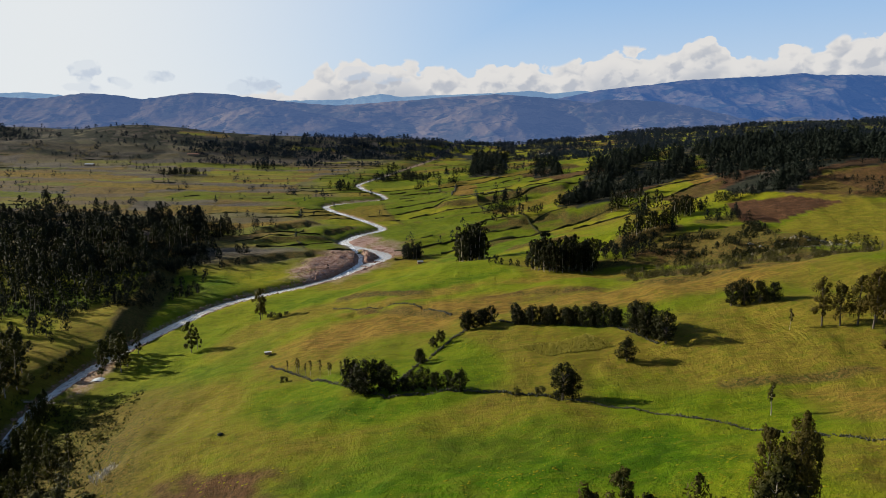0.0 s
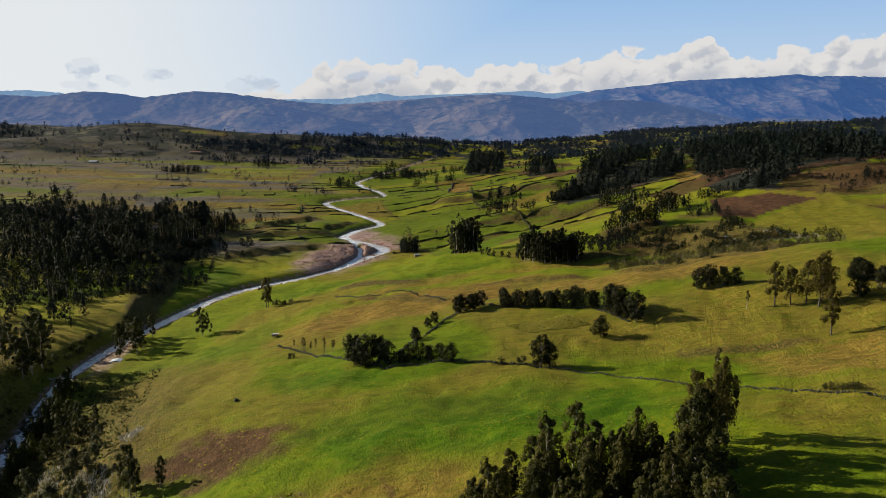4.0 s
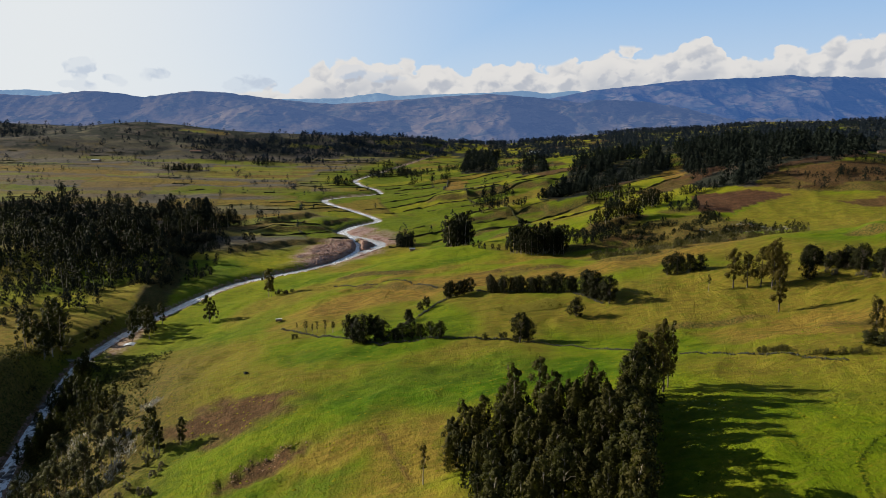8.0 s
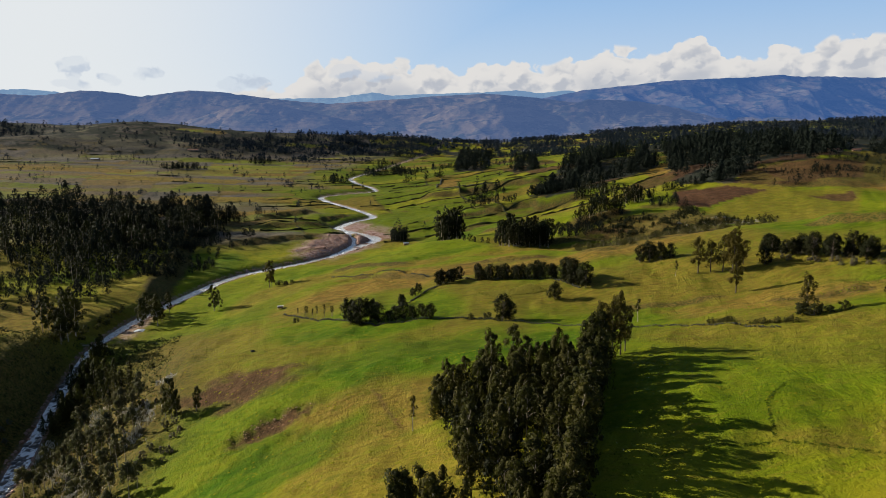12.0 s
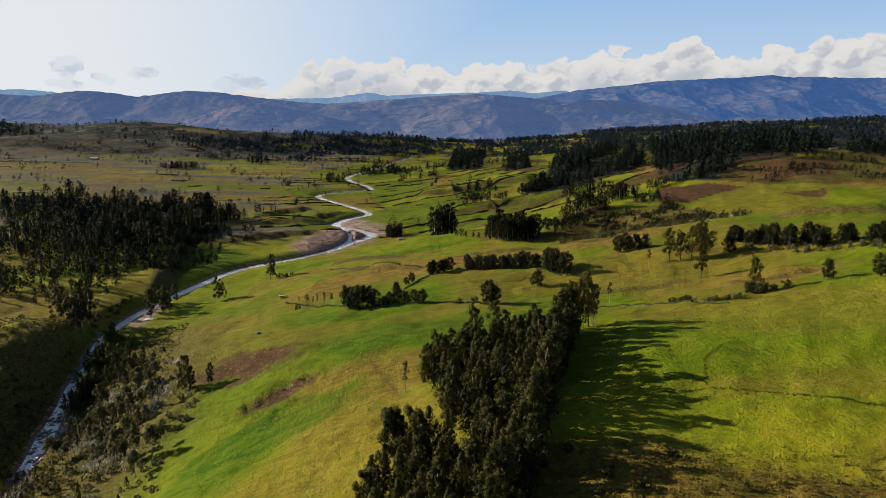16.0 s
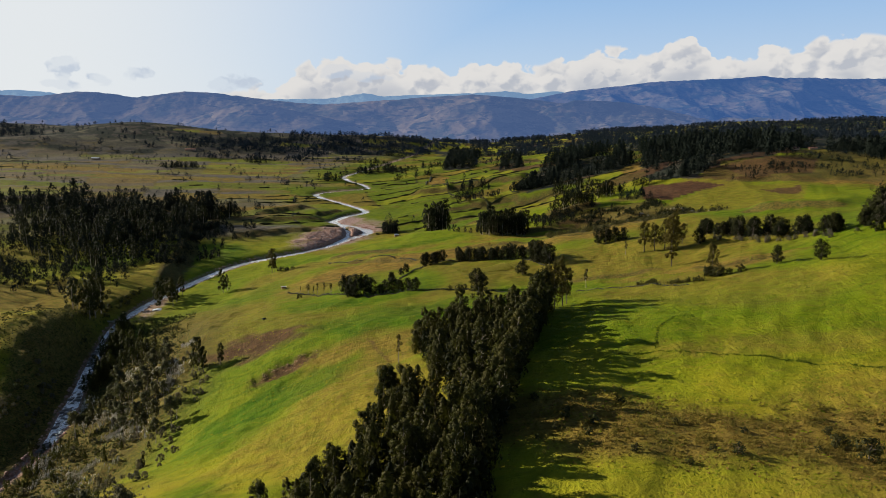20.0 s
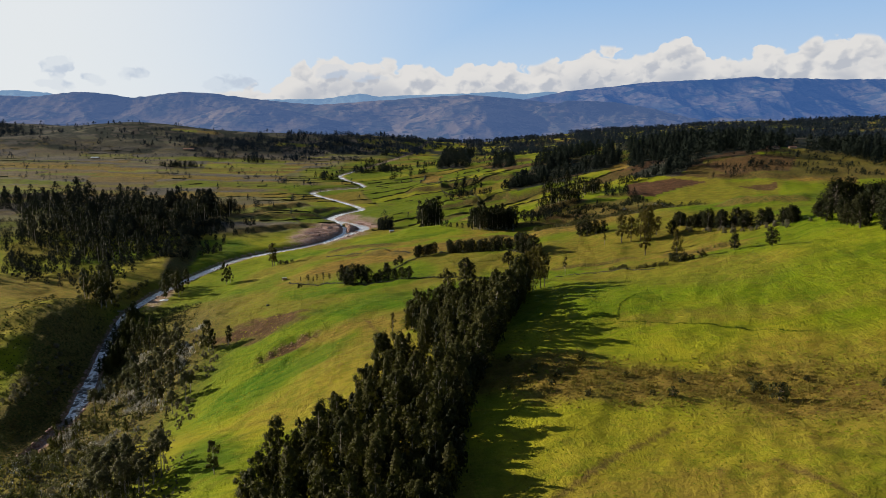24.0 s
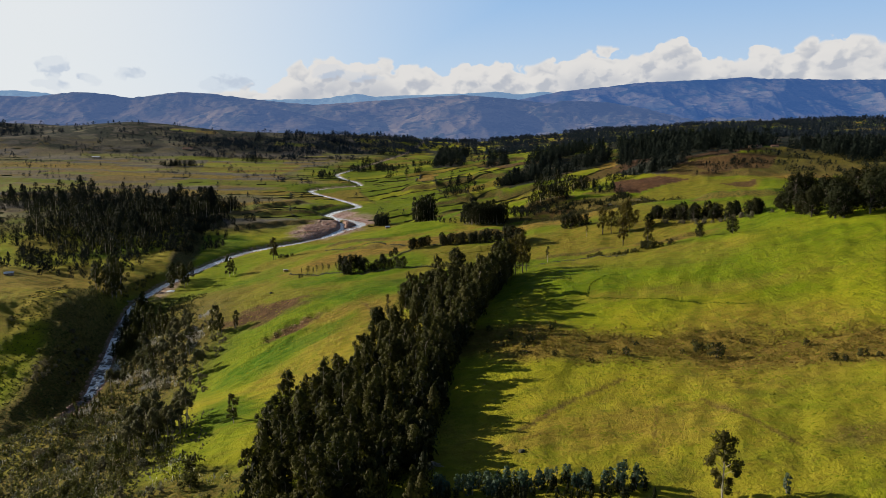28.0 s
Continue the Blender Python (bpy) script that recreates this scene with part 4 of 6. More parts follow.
def tree_meshes(kind, seed):
    """Trunk with limbs, and crown, of a tree of a given habit."""
    rnd = np.random.RandomState(seed)
    if kind in ("euc", "stemmed", "euc_far", "gum", "pole"):
        h = {"euc": 19.0, "stemmed": 15.0, "euc_far": 18.0, "gum": 15.0, "pole": 12.0}[kind] * rnd.uniform(0.9, 1.1)
        lean = rnd.normal(size=2) * 0.035 * h
        zs = np.linspace(0, 1, 8)
        line = np.stack([lean[0] * zs ** 1.5 + 0.12 * np.sin(zs * 7 + seed), lean[1] * zs ** 1.5 + 0.12 * np.cos(zs * 6 + seed), zs * h * 0.96 - 0.3], -1)
        thick = {"euc": 0.24, "stemmed": 0.21, "euc_far": 0.24, "gum": 0.26, "pole": 0.15}[kind]
        pieces = [tube(line, thick * (1.08 - zs) + 0.02)]
        lo = {"euc": 0.12, "stemmed": 0.54, "euc_far": 0.08, "gum": 0.2, "pole": 0.4}[kind]
        wide = {"euc": 4.3, "stemmed": 3.4, "euc_far": 4.6, "gum": 3.9, "pole": 1.5}[kind]
        k = {"euc": 24, "stemmed": 17, "euc_far": 18, "gum": 24, "pole": 10}[kind]
        cs, rs = [], []
        for i in range(k):
            t = lo + (0.97 - lo) * (i + rnd.rand() * 0.8) / k
            body = math.sin(math.pi * min(1, (t - lo) / (1.0 - lo) * 0.72 + 0.2)) ** 0.6 * rnd.uniform(0.55, 1.25)
            reach = wide * body * rnd.uniform(0.35, 1.1) * (1.1 - 0.4 * t)
            ang = i * 2.4 + rnd.uniform(-0.6, 0.6)
            base = np.array([np.interp(t, zs, line[:, j]) for j in range(3)])
            tip = base + np.array([math.cos(ang) * reach, math.sin(ang) * reach, 0.35 * reach + rnd.uniform(0.2, 1.3)])
            if kind != "euc_far":
                pieces.append(tube([base - (0, 0, 0.4), (base + tip) / 2 + (0, 0, 0.15 * reach), tip], [0.07, 0.05, 0.02], 4))
            cs.append(tip), rs.append(np.array([1.0, 1.0, 1.1]) * rnd.uniform(0.6, 1.35) * (wide / 2.6) ** 0.5)
        cs.append(line[-1] + (0, 0, 0.3)), rs.append(np.array([0.9, 0.9, 1.1]))
        per = {"euc": 110, "stemmed": 90, "euc_far": 34, "gum": 90, "pole": 40}[kind]
        size = {"euc": 0.32, "stemmed": 0.3, "euc_far": 0.5, "gum": 0.28, "pole": 0.26}[kind]
        crown = foliage(np.array(cs), np.array(rs), per, size, rnd, 0.7)
    elif kind in ("dome", "dome_far", "bush", "silver", "young"):
        h = {"dome": 9.0, "dome_far": 10.0, "bush": 2.6, "silver": 2.4, "young": 4.2}[kind] * rnd.uniform(0.9, 1.1)
        wide = {"dome": 3.6, "dome_far": 3.8, "bush": 1.9, "silver": 1.5, "young": 1.25}[kind]
        k = {"dome": 30, "dome_far": 20, "bush": 12, "silver": 10, "young": 12}[kind]
        zs = np.linspace(0, 1, 5)
        line = np.stack([0.2 * np.sin(zs * 3 + seed), 0.2 * np.cos(zs * 2.5 + seed), zs * h * 0.8 - 0.3], -1)
        pieces = [tube(line, 0.03 * h * (1.1 - zs) + 0.02)]
        cs, rs = [], []
        for i in range(k):
            t = 0.12 + 0.84 * (i + rnd.rand()) / k
            full = math.sqrt(max(0.05, 1 - (max(0, t - 0.35) / 0.68) ** 2)) * (0.75 + 0.25 * min(1, t / 0.3))
            if kind == "young":
                full = 1.05 - 0.9 * t
            reach = wide * full * rnd.uniform(0.3, 0.95)
            ang = i * 2.4 + rnd.uniform(-0.7, 0.7)
            tip = np.array([math.cos(ang) * reach, math.sin(ang) * reach, t * h])
            base = np.array([0, 0, max(0.1, t * h * 0.7)])
            if kind in ("dome", "bush"):
                pieces.append(tube([base, (base + tip) / 2, tip], [0.016 * h, 0.011 * h, 0.005 * h], 4))
            cs.append(tip), rs.append(np.array([1, 1, 0.95]) * wide * rnd.uniform(0.28, 0.46))
        per = {"dome": 70, "dome_far": 34, "bush": 34, "silver": 34, "young": 26}[kind]
        size = {"dome": 0.25, "dome_far": 0.38, "bush": 0.2, "silver": 0.2, "young": 0.2}[kind]
        crown = foliage(np.array(cs), np.array(rs), per, size, rnd, 0.1 if kind != "young" else 0.4, 0.4)
    wood_v, wood_f = joined(pieces)
    # every limb grows out of the trunk: a web of bark ties its foot to the nearest ring
    rings, webs = len(pieces[0][0]) // 6, []
    for i in range(len(pieces) - 1):
        foot = len(pieces[0][0]) + 12 * i
        ring = int(np.argmin(np.abs(wood_v[:rings * 6:6, 2] - wood_v[foot, 2])))
        webs.append((6 * ring, 6 * ring + 1, foot + 1, foot))
    return (wood_v, np.concatenate([wood_f, np.array(webs, int).reshape(-1, 4)])), crown


HABITS = {
    "euc": ("eucalyptus_tree", "eucalyptus", "tree", "euc", "bark", 6),
    "stemmed": ("bare_stemmed_eucalyptus", "eucalyptus", "tree", "grey_euc", "bark", 5),
    "gum": ("gum_tree", "gum tree", "tree", "olive", "bark_dark", 4),
    "pole": ("slender_tree", "slender tree", "tree", "olive", "bark", 3),
    "euc_far": ("forest_tree", "forest tree", "tree", "euc_dark", "bark", 6),
    "dome": ("round_tree", "round tree", "tree", "euc_dark", "bark_dark", 4),
    "dome_far": ("leafy_tree", "leafy tree", "tree", "far", "bark_dark", 4),
    "bush": ("shrub", "shrub", "shrub", "shrub", "bark_dark", 5),
    "silver": ("pale_shrub", "pale shrub", "shrub", "silver", "bark_dark", 3),
    "young": ("young_eucalyptus", "young eucalyptus", "tree", "blue", "bark", 3),
}
GROWN = {"dome": 1.3, "dome_far": 1.5, "gum": 1.2, "euc_far": 1.3}
STOCK = {}
planter = random.Random(11)


def plant(kind, x, y, scale=1.0, label="", group="", tall=1.0, leaves=""):
    """Sets one tree of a habit on the ground; alike trees share their meshes."""
    name, _, category, leaf, bark, variants = HABITS[kind]
    leaf = leaves or leaf
    v = planter.randrange(variants)
    z = float(land(x, y)) - 0.1
    k = scale * GROWN.get(kind, 1.0) * planter.uniform(0.9, 1.1)
    m = Matrix.LocRotScale((x, y, z), Euler((0, 0, planter.uniform(0, 6.283))), (k, k, k * tall * planter.uniform(0.92, 1.08)))
    if (kind, v, leaf) not in STOCK:
        trunk, crown = tree_meshes(kind, 100 + 17 * v + len(kind))
        STOCK[kind, v, leaf] = mesh_of("trunk", *trunk, M[bark], True), mesh_of("crown", crown[0], crown[1], M[leaf], True, None, crown[2])
    wood, green = STOCK[kind, v, leaf]
    ob = new(name)
    ob.matrix_basis = m
    ob.empty_display_size = 0.1
    tagged(ob, label, category, group)
    part("trunk", wood, ob)
    part("crown", green, ob)
    return ob


def scatter(kind, count, inside, seed, scale=(0.8, 1.2), gap=2.5, box=(-400, -300, 400, 1000), **more):
    """Plants trees at random where inside(x, y) holds, a gap apart."""
    rnd, done, tries = random.Random(seed), [], 0
    while len(done) < count and tries < count * 60:
        tries += 1
        x, y = rnd.uniform(box[0], box[2]), rnd.uniform(box[1], box[3])
        if inside(x, y) and all((x - a) ** 2 + (y - b) ** 2 > gap * gap for a, b in done):
            done.append((x, y))
            plant(kind, x, y, rnd.uniform(*scale), **more)


def row(kind, ax, ay, bx, by, count, seed, spread=1.0, scale=(0.8, 1.2), **more):
    rnd = random.Random(seed)
    for i in range(count):
        t = (i + rnd.uniform(0.2, 0.8)) / count
        plant(kind, ax + (bx - ax) * t + rnd.uniform(-spread, spread), ay + (by - ay) * t + rnd.uniform(-spread, spread), rnd.uniform(*scale), **more)


def within(corners):
    """Whether a place lies inside a plot with these corners."""
    def test(x, y):
        odd = False
        for (ax, ay), (bx, by) in zip(corners, corners[1:] + corners[:1]):
            if (ay > y) != (by > y) and x < (bx - ax) * (y - ay) / (by - ay) + ax:
                odd = not odd
        return odd
    return test


# the outline of the belt: a long strip along the brow, with a small glade on its sunny side
BELT = [(-4, 126), (18, 150), (62, 148), (51, 104), (32, 60), (23, 10), (16, -30), (9, -78), (9, -126), (-34, -126), (-37, -80), (-36, -35), (-30, 0),
        (-15, 22), (-12, 46), (3, 49), (6, 38), (15, 38), (16, 50), (7, 56), (5, 74), (1, 100)]
# the tall grove on the brow, a long belt of eucalyptus
scatter("euc", 205, within(BELT), 1, (0.5, 0.95), 2.4, (-50, -128, 80, 160),
        label="tall eucalyptus with pale trunk in a dense belt", group="eucalyptus belt")
for x, y, s in ((69, 148, 0.9), (64, 141, 0.85), (72, 153, 0.7), (63, 153, 0.8), (60, 138, 0.85)):
    plant("gum", x, y, s, "broad olive-leaved gum tree at the end of the belt", "trees at the belt's end", 1.4)
row("euc", 58, 142, 24, 14, 30, 71, 2.5, (0.85, 1.15), label="tall dark eucalyptus on the shaded edge of the belt", group="eucalyptus belt")
plant("pole", -8, 122, 1.0, "thin pale-stemmed tree at the edge of the belt", "")
plant("euc", -57, -19, 0.62, "slim lone eucalyptus in a small clearing", "")
# wooded slope above the stream
scatter("stemmed", 58, within([(-205, 222), (-205, 282), (-168, 300), (-140, 216), (-114, 156), (-128, 138), (-171, 203)]), 2, (0.7, 1.15), 3.0, (-220, 110, -100, 330),
        label="slender eucalyptus on the steep stream bank", group="trees on the stream bank")
scatter("stemmed", 30, within([(-110, 12), (-84, 16), (-74, -14), (-92, -32)]), 3, (0.65, 1.0), 4.0, (-110, -60, -50, 30),
        label="eucalyptus on the brushy slope", group="trees on the brushy slope")
for x, y, s in ((-131, 231, 1.0), (-127, 227, 0.8), (-117, 226, 0.7), (-136, 236, 0.6)):
    plant("euc", x, y, s, "eucalyptus beside the bare brown patch", "trees by the brown patch")
# shrubs of the gorge and slopes
gorge_side = lambda x, y: 9 < abs(float(river_d(x, y))) < 75 and y < 440
scatter("bush", 60, gorge_side, 4, (0.8, 2.0), 2.6, (-330, 60, -120, 440), label="dark rough shrub on the gorge side", group="gorge shrubs")
scatter("silver", 30, within([(-262, 300), (-244, 300), (-236, 230), (-262, 220)]), 105, (0.9, 1.9), 3, (-270, 210, -230, 310), label="pale shrub on the dark gorge bank", group="gorge bank shrubs")
scatter("silver", 150, within([(-225, 150), (-150, 280), (-118, 210), (-96, 40), (-76, -40), (-60, -80), (-100, -80), (-170, 60)]), 5, (0.8, 1.7), 2.5, (-240, -90, -50, 290), label="pale grey-green shrub with dry heads", group="pale slope shrubs")
scatter("bush", 100, within([(-215, 110), (-118, 60), (-92, 10), (-72, -40), (-30, -90), (-80, -120), (-200, 30)]), 6, (0.8, 2.0), 2.2, (-220, -130, -10, 115), label="leafy shrub on the brushy slope", group="slope shrubs")
scatter("bush", 26, lambda x, y: float(band(x, y, 22, 22, 158, -40, 19)) > 0.4, 7, (0.6, 1.3), 3.0, (10, -70, 180, 60), label="low rough shrub on the pasture bank", group="bank shrubs")
plant("bush", 112, -26, 2.0, "dark rounded shrub at the foot of the bank", "")
# foreground of the last seconds
row("young", 10, -101, 60, -111, 44, 8, 2.5, (0.9, 1.5), label="bluish young eucalyptus in a thicket", group="young thicket")
row("young", 20, -99, 46, -104, 12, 9, 2.0, (0.6, 0.9), label="bluish young eucalyptus in a thicket", group="young thicket")
plant("euc", 75, -120, 0.82, "lone eucalyptus with tufted crown above the pasture", "", 1.0)
plant("young", 88, -122, 1.2, "bluish young eucalyptus standing alone", "")
# walled field: clump at the corner, hedge trees, single trees
for x, y, s in ((-52, 323, 1.25), (-45, 315, 1.4), (-39, 317, 1.3), (-48, 318, 1.2), (-34, 312, 1.0)):
    plant("dome", x, y, s, "dense dark round-crowned tree at the wall corner", "corner clump")
for x, y, s in ((-23, 307, 0.75), (-18, 306, 0.85), (-13, 303, 0.8), (-8, 301, 0.7), (-3, 296, 0.9), (-27, 309, 0.7), (-21, 349, 0.8), (-22, 356, 0.55), (-15, 379, 0.55), (-11, 384, 0.6)):
    plant("dome", x, y, s, "small dark tree along the field wall", "wall trees")
row("pole", -100, 398, -60, 352, 9, 10, 1.5, (0.55, 0.85), label="thin young tree along the field wall", group="thin wall trees")
row("dome", 1, 405, 20, 416, 5, 12, 1.5, (0.8, 1.0), label="dark hedge tree on a bare stem", group="hedge trees")
row("dome", 30, 404, 80, 362, 20, 13, 1.5, (0.65, 0.95), label="dark hedge tree on a bare stem", group="hedge trees", tall=1.1)
row("dome", 84, 350, 93, 326, 6, 14, 2.0, (0.9, 1.3), label="dark hedge tree on a bare stem", group="hedge trees")
plant("dome", 72, 314, 1.05, "single dark round tree in the field", "")
plant("dome", 37, 273, 1.15, "spreading dark tree by the stone wall", "")
plant("dome", 41, 274, 1.0, "spreading dark tree by the stone wall", "")
plant("bush", 20, 283, 1.3, "small tree by the stone wall", "")
plant("bush", 29, 280, 1.5, "small tree by the stone wall", "")
plant("pole", 98, 228, 1.2, "thin sapling beside the pasture wall", "")
plant("bush", -95, 372, 1.5, "low dark shrub on the pasture", "")
# along the stream
for x, y, s in ((-193, 513, 1.0), (-190, 517, 0.7)):
    plant("euc", x, y, s * 1.15, "eucalyptus by the stream meadow", "stream meadow trees")
for x, y, s in ((-160, 584, 1.2), (-157, 580, 0.9)):
    plant("gum", x, y, s, "tall thin-crowned tree by the meadow", "stream meadow trees", 1.2)
row("bush", -154, 586, -138, 580, 5, 15, 2, (1.2, 2.0), label="dark shrub by the meadow", group="meadow shrubs")
scatter("euc", 11, within([(-262, 535), (-238, 530), (-228, 480), (-246, 470)]), 16, (0.9, 1.3), 4, (-270, 460, -220, 540), label="eucalyptus on the stream bank", group="stream bank trees")
scatter("euc", 12, within([(-305, 470), (-280, 470), (-278, 415), (-300, 410)]), 17, (1.0, 1.5), 4, (-310, 400, -270, 480), label="eucalyptus above the footbridge", group="trees above the bridge")
scatter("euc", 14, within([(-238, 375), (-205, 360), (-190, 320), (-215, 315)]), 18, (0.6, 0.9), 4, (-245, 310, -185, 380), label="eucalyptus on the stream bank", group="stream bank trees")
row("bush", -280, 440, -275, 520, 16, 19, 3, (1.2, 2.0), label="dark shrub on the cut bank", group="cut bank shrubs")
# right-hand slope
for x, y, s in ((136, 360, 1.0), (141, 357, 1.1), (147, 353, 1.1), (152, 349, 1.0), (144, 362, 0.9)):
    plant("dome", x, y, s, "dense round tree in a compact clump", "compact clump")
for x, y, s, k in ((145, 316, 0.85, "pole"), (157, 312, 1.15, "gum"), (163, 309, 1.1, "gum"), (169, 306, 1.1, "gum"), (172, 299, 1.2, "gum"), (161, 266, 0.95, "gum"), (190, 298, 1.1, "dome"), (176, 304, 1.0, "gum"), (182, 309, 0.9, "gum")):
    plant(k, x, y, s, "thin-crowned gum tree on the tawny slope", "slope gums")
plant("dome", 175, 157, 0.72, "small round tree on the ridge pasture", "ridge trees")
plant("dome", 186, 138, 0.85, "small round tree on the ridge pasture", "ridge trees")
plant("gum", 147, 166, 0.75, "thin tree among dark shrubs", "", 1.0)
row("bush", 141, 165, 160, 158, 6, 20, 2, (1.0, 1.9), label="dark shrub on the ridge", group="ridge shrubs")
row("dome", 203, 330, 245, 205, 44, 21, 6, (0.55, 1.05), label="dark tree in the belt below the field", group="belt below the field")
scatter("dome", 50, within([(228, 200), (270, 230), (320, 130), (262, 86), (226, 100)]), 22, (0.9, 1.8), 4, (220, 80, 325, 235), label="tall dark bushy tree on the ridge", group="ridge grove")
row("silver", 200, 310, 235, 200, 22, 23, 4, (1.0, 1.6), label="pale grey shrub before the tree belt", group="pale belt shrubs")
scatter("bush", 50, within([(120, 480), (170, 440), (250, 440), (280, 480), (200, 540), (130, 560)]), 24, (1.0, 2.2), 4, (110, 430, 290, 570), label="rough shrub on the broken slope", group="broken slope shrubs")
# middle valley
scatter("euc_far", 26, within([(6, 730), (30, 730), (32, 690), (8, 690)]), 25, (1.0, 1.5), 3.0, (0, 680, 40, 740), label="tall dark tree in a dense stand", group="dark stand")
scatter("euc_far", 60, within([(62, 602), (112, 590), (108, 566), (70, 578)]), 26, (0.75, 1.15), 2.8, (55, 560, 115, 610), label="dark tree in a wide clump", group="wide clump")
scatter("dome_far", 12, within([(-58, 860), (-36, 860), (-40, 820), (-56, 830)]), 27, (0.7, 1.2), 4, (-60, 815, -34, 865), label="tree at the gravel bend", group="bend trees")
row("euc_far", 150, 645, 203, 672, 26, 28, 4, (0.4, 0.85), label="dark tree along the slope", group="slope row")
row("dome_far", 30, 640, 62, 612, 6, 29, 4, (0.3, 0.5), label="small dark tree on the meadow", group="meadow row")
scatter("dome_far", 46, within([(118, 655), (170, 630), (165, 585), (120, 578)]), 34, (0.3, 0.65), 5, (110, 570, 180, 660), label="small dark tree among shrubs", group="shrubby hollow")
for x, y, n in ((201, 881, 5), (229, 731, 6), (221, 887, 5), (224, 813, 4), (240, 745, 5)):
    scatter("euc_far", n, lambda a, b: (a - x) ** 2 + (b - y) ** 2 < 120, 35 + n + int(x), (0.6, 0.95), 4, (x - 12, y - 12, x + 12, y + 12), label="tree of a small meadow group", group="meadow groups")
row("dome_far", 146, 948, 210, 1055, 34, 36, 7, (0.7, 1.1), label="dark tree in the meadow belt", group="meadow belt")
row("dome_far", 60, 925, 140, 935, 12, 37, 10, (0.5, 0.9), label="dark tree on the terrace", group="terrace trees")


# ---- the woods across the stream and far off ----
scatter("euc_far", 250, within([(-292, 960), (-298, 880), (-345, 800), (-330, 700), (-310, 600), (-380, 590), (-470, 690), (-560, 800), (-600, 900), (-420, 930)]), 31, (0.45, 1.2), 5.0, (-640, 580, -280, 1010), label="dark eucalyptus of the wood across the stream", group="wood across the stream")
scatter("dome_far", 60, within([(-380, 620), (-250, 640), (-220, 830), (-290, 900), (-330, 760)]), 32, (0.45, 0.9), 8, (-390, 600, -210, 910), label="leafy tree at the wood's edge", group="edge of the wood")
scatter("dome_far", 60, within([(-480, 640), (-330, 620), (-295, 470), (-420, 480)]), 33, (0.4, 1.0), 8, (-490, 460, -290, 650), label="scattered tree on the far bank", group="far bank trees")


def woods(name, label, spots, seed, leaf, per=46, size=1.5, fat=1.0):
    """Many far trees in one mesh: ragged crowns of leaf sprays over short stems."""
    rnd = np.random.RandomState(seed)
    spots = np.asarray(spots, float)
    x, y, h = spots.T
    z = land(x, y)
    pieces_v, n = [], len(x)
    t = rnd.rand(n, per)
    blunt = 0.45 + 0.5 * rnd.rand(n, 1)
    body = np.sin(np.pi * np.clip(0.18 + 0.8 * t, 0, 1) ** blunt) ** 0.7
    ang, out = rnd.rand(n, per) * 6.283, np.sqrt(rnd.rand(n, per))
    wide = fat * h[:, None] * (0.18 + 0.13 * rnd.rand(n, 1))
    bulge = 1 + 0.45 * np.sin(3 * ang + rnd.rand(n, 1) * 6) * np.sin(9 * t + rnd.rand(n, 1) * 6)
    p = np.stack([x[:, None] + wide * body * out * bulge * np.cos(ang), y[:, None] + wide * body * out * bulge * np.sin(ang), z[:, None] + h[:, None] * (0.1 + 0.92 * t)], -1).reshape(-1, 3)
    m = len(p)
    d = np.stack([np.cos(ang), np.sin(ang), 0.3 + 0.6 * (t - 0.4)], -1).reshape(-1, 3) + 0.4 * rnd.normal(size=(m, 3))
    a = np.cross(d, rnd.normal(size=(m, 3))) * (0.8, 0.8, 1.2)
    a /= np.linalg.norm(a, axis=1)[:, None]
    b = np.cross(d, a)
    b /= np.linalg.norm(b, axis=1)[:, None]
    l = size * (0.5 + 0.8 * rnd.rand(m, 1)) * np.repeat(h / 14.0, per)[:, None]
    o = np.stack([np.cos(ang) * out * bulge, np.sin(ang) * out * bulge, 1.1 * (t - 0.45)], -1).reshape(-1, 3)
    q, f, nrm = sprays(p, a, b, l, 0.5 * l, 1.1 * o + 0.3 * d)
    tagged(new(name, mesh_of(name, q, f, M[leaf], True, None, nrm)), label, "woods", kind="stuff")


def spots_in(test, count, box, tall, seed, clump=0.0):
    rnd = np.random.RandomState(seed)
    out = []
    while len(out) < count:
        x, y = rnd.uniform(box[0], box[2], 4000), rnd.uniform(box[1], box[3], 4000)
        keep = test(x, y) > (clump + (1 - clump) * rnd.rand(4000) if clump else rnd.rand(4000))
        out += [(a, b, c) for a, b, c in zip(x[keep], y[keep], rnd.uniform(*tall, 4000)[keep])]
    return out[:count]


def left_wood(x, y):
    return np.clip(np.maximum.reduce([blob(x, y, -440, 960, 130, 110, 0, 0.3, 0.2), blob(x, y, -600, 1020, 110, 90, 0, 0.4), blob(x, y, -350, 930, 55, 80, 0, 0.3), 0.5 * blob(x, y, -420, 760, 90, 70, 0, 0.5)]), 0, 1)


def right_wood(x, y):
    a = np.maximum.reduce([wood_floor(x, y), blob(x, y, 700, 900, 90, 70, 0, 0.4), blob(x, y, 640, 780, 50, 40, 0, 0.5)])
    return np.clip(a, 0, 1)


def back_wood(x, y):
    a = np.maximum.reduce([blob(x, y, 620, 1650, 420, 170, -8, 0.6), blob(x, y, 1100, 1900, 600, 330, -5, 0.6), blob(x, y, 320, 1950, 220, 120, 0, 0.6), blob(x, y, 1200, 1300, 420, 200, 0, 0.6),
                           blob(x, y, 560, 2500, 500, 330, 0, 0.5), blob(x, y, 850, 1500, 160, 300, 0, 0.4), blob(x, y, 260, 2450, 130, 260, 0, 0.5)])
    return np.clip(a, 0, 1)


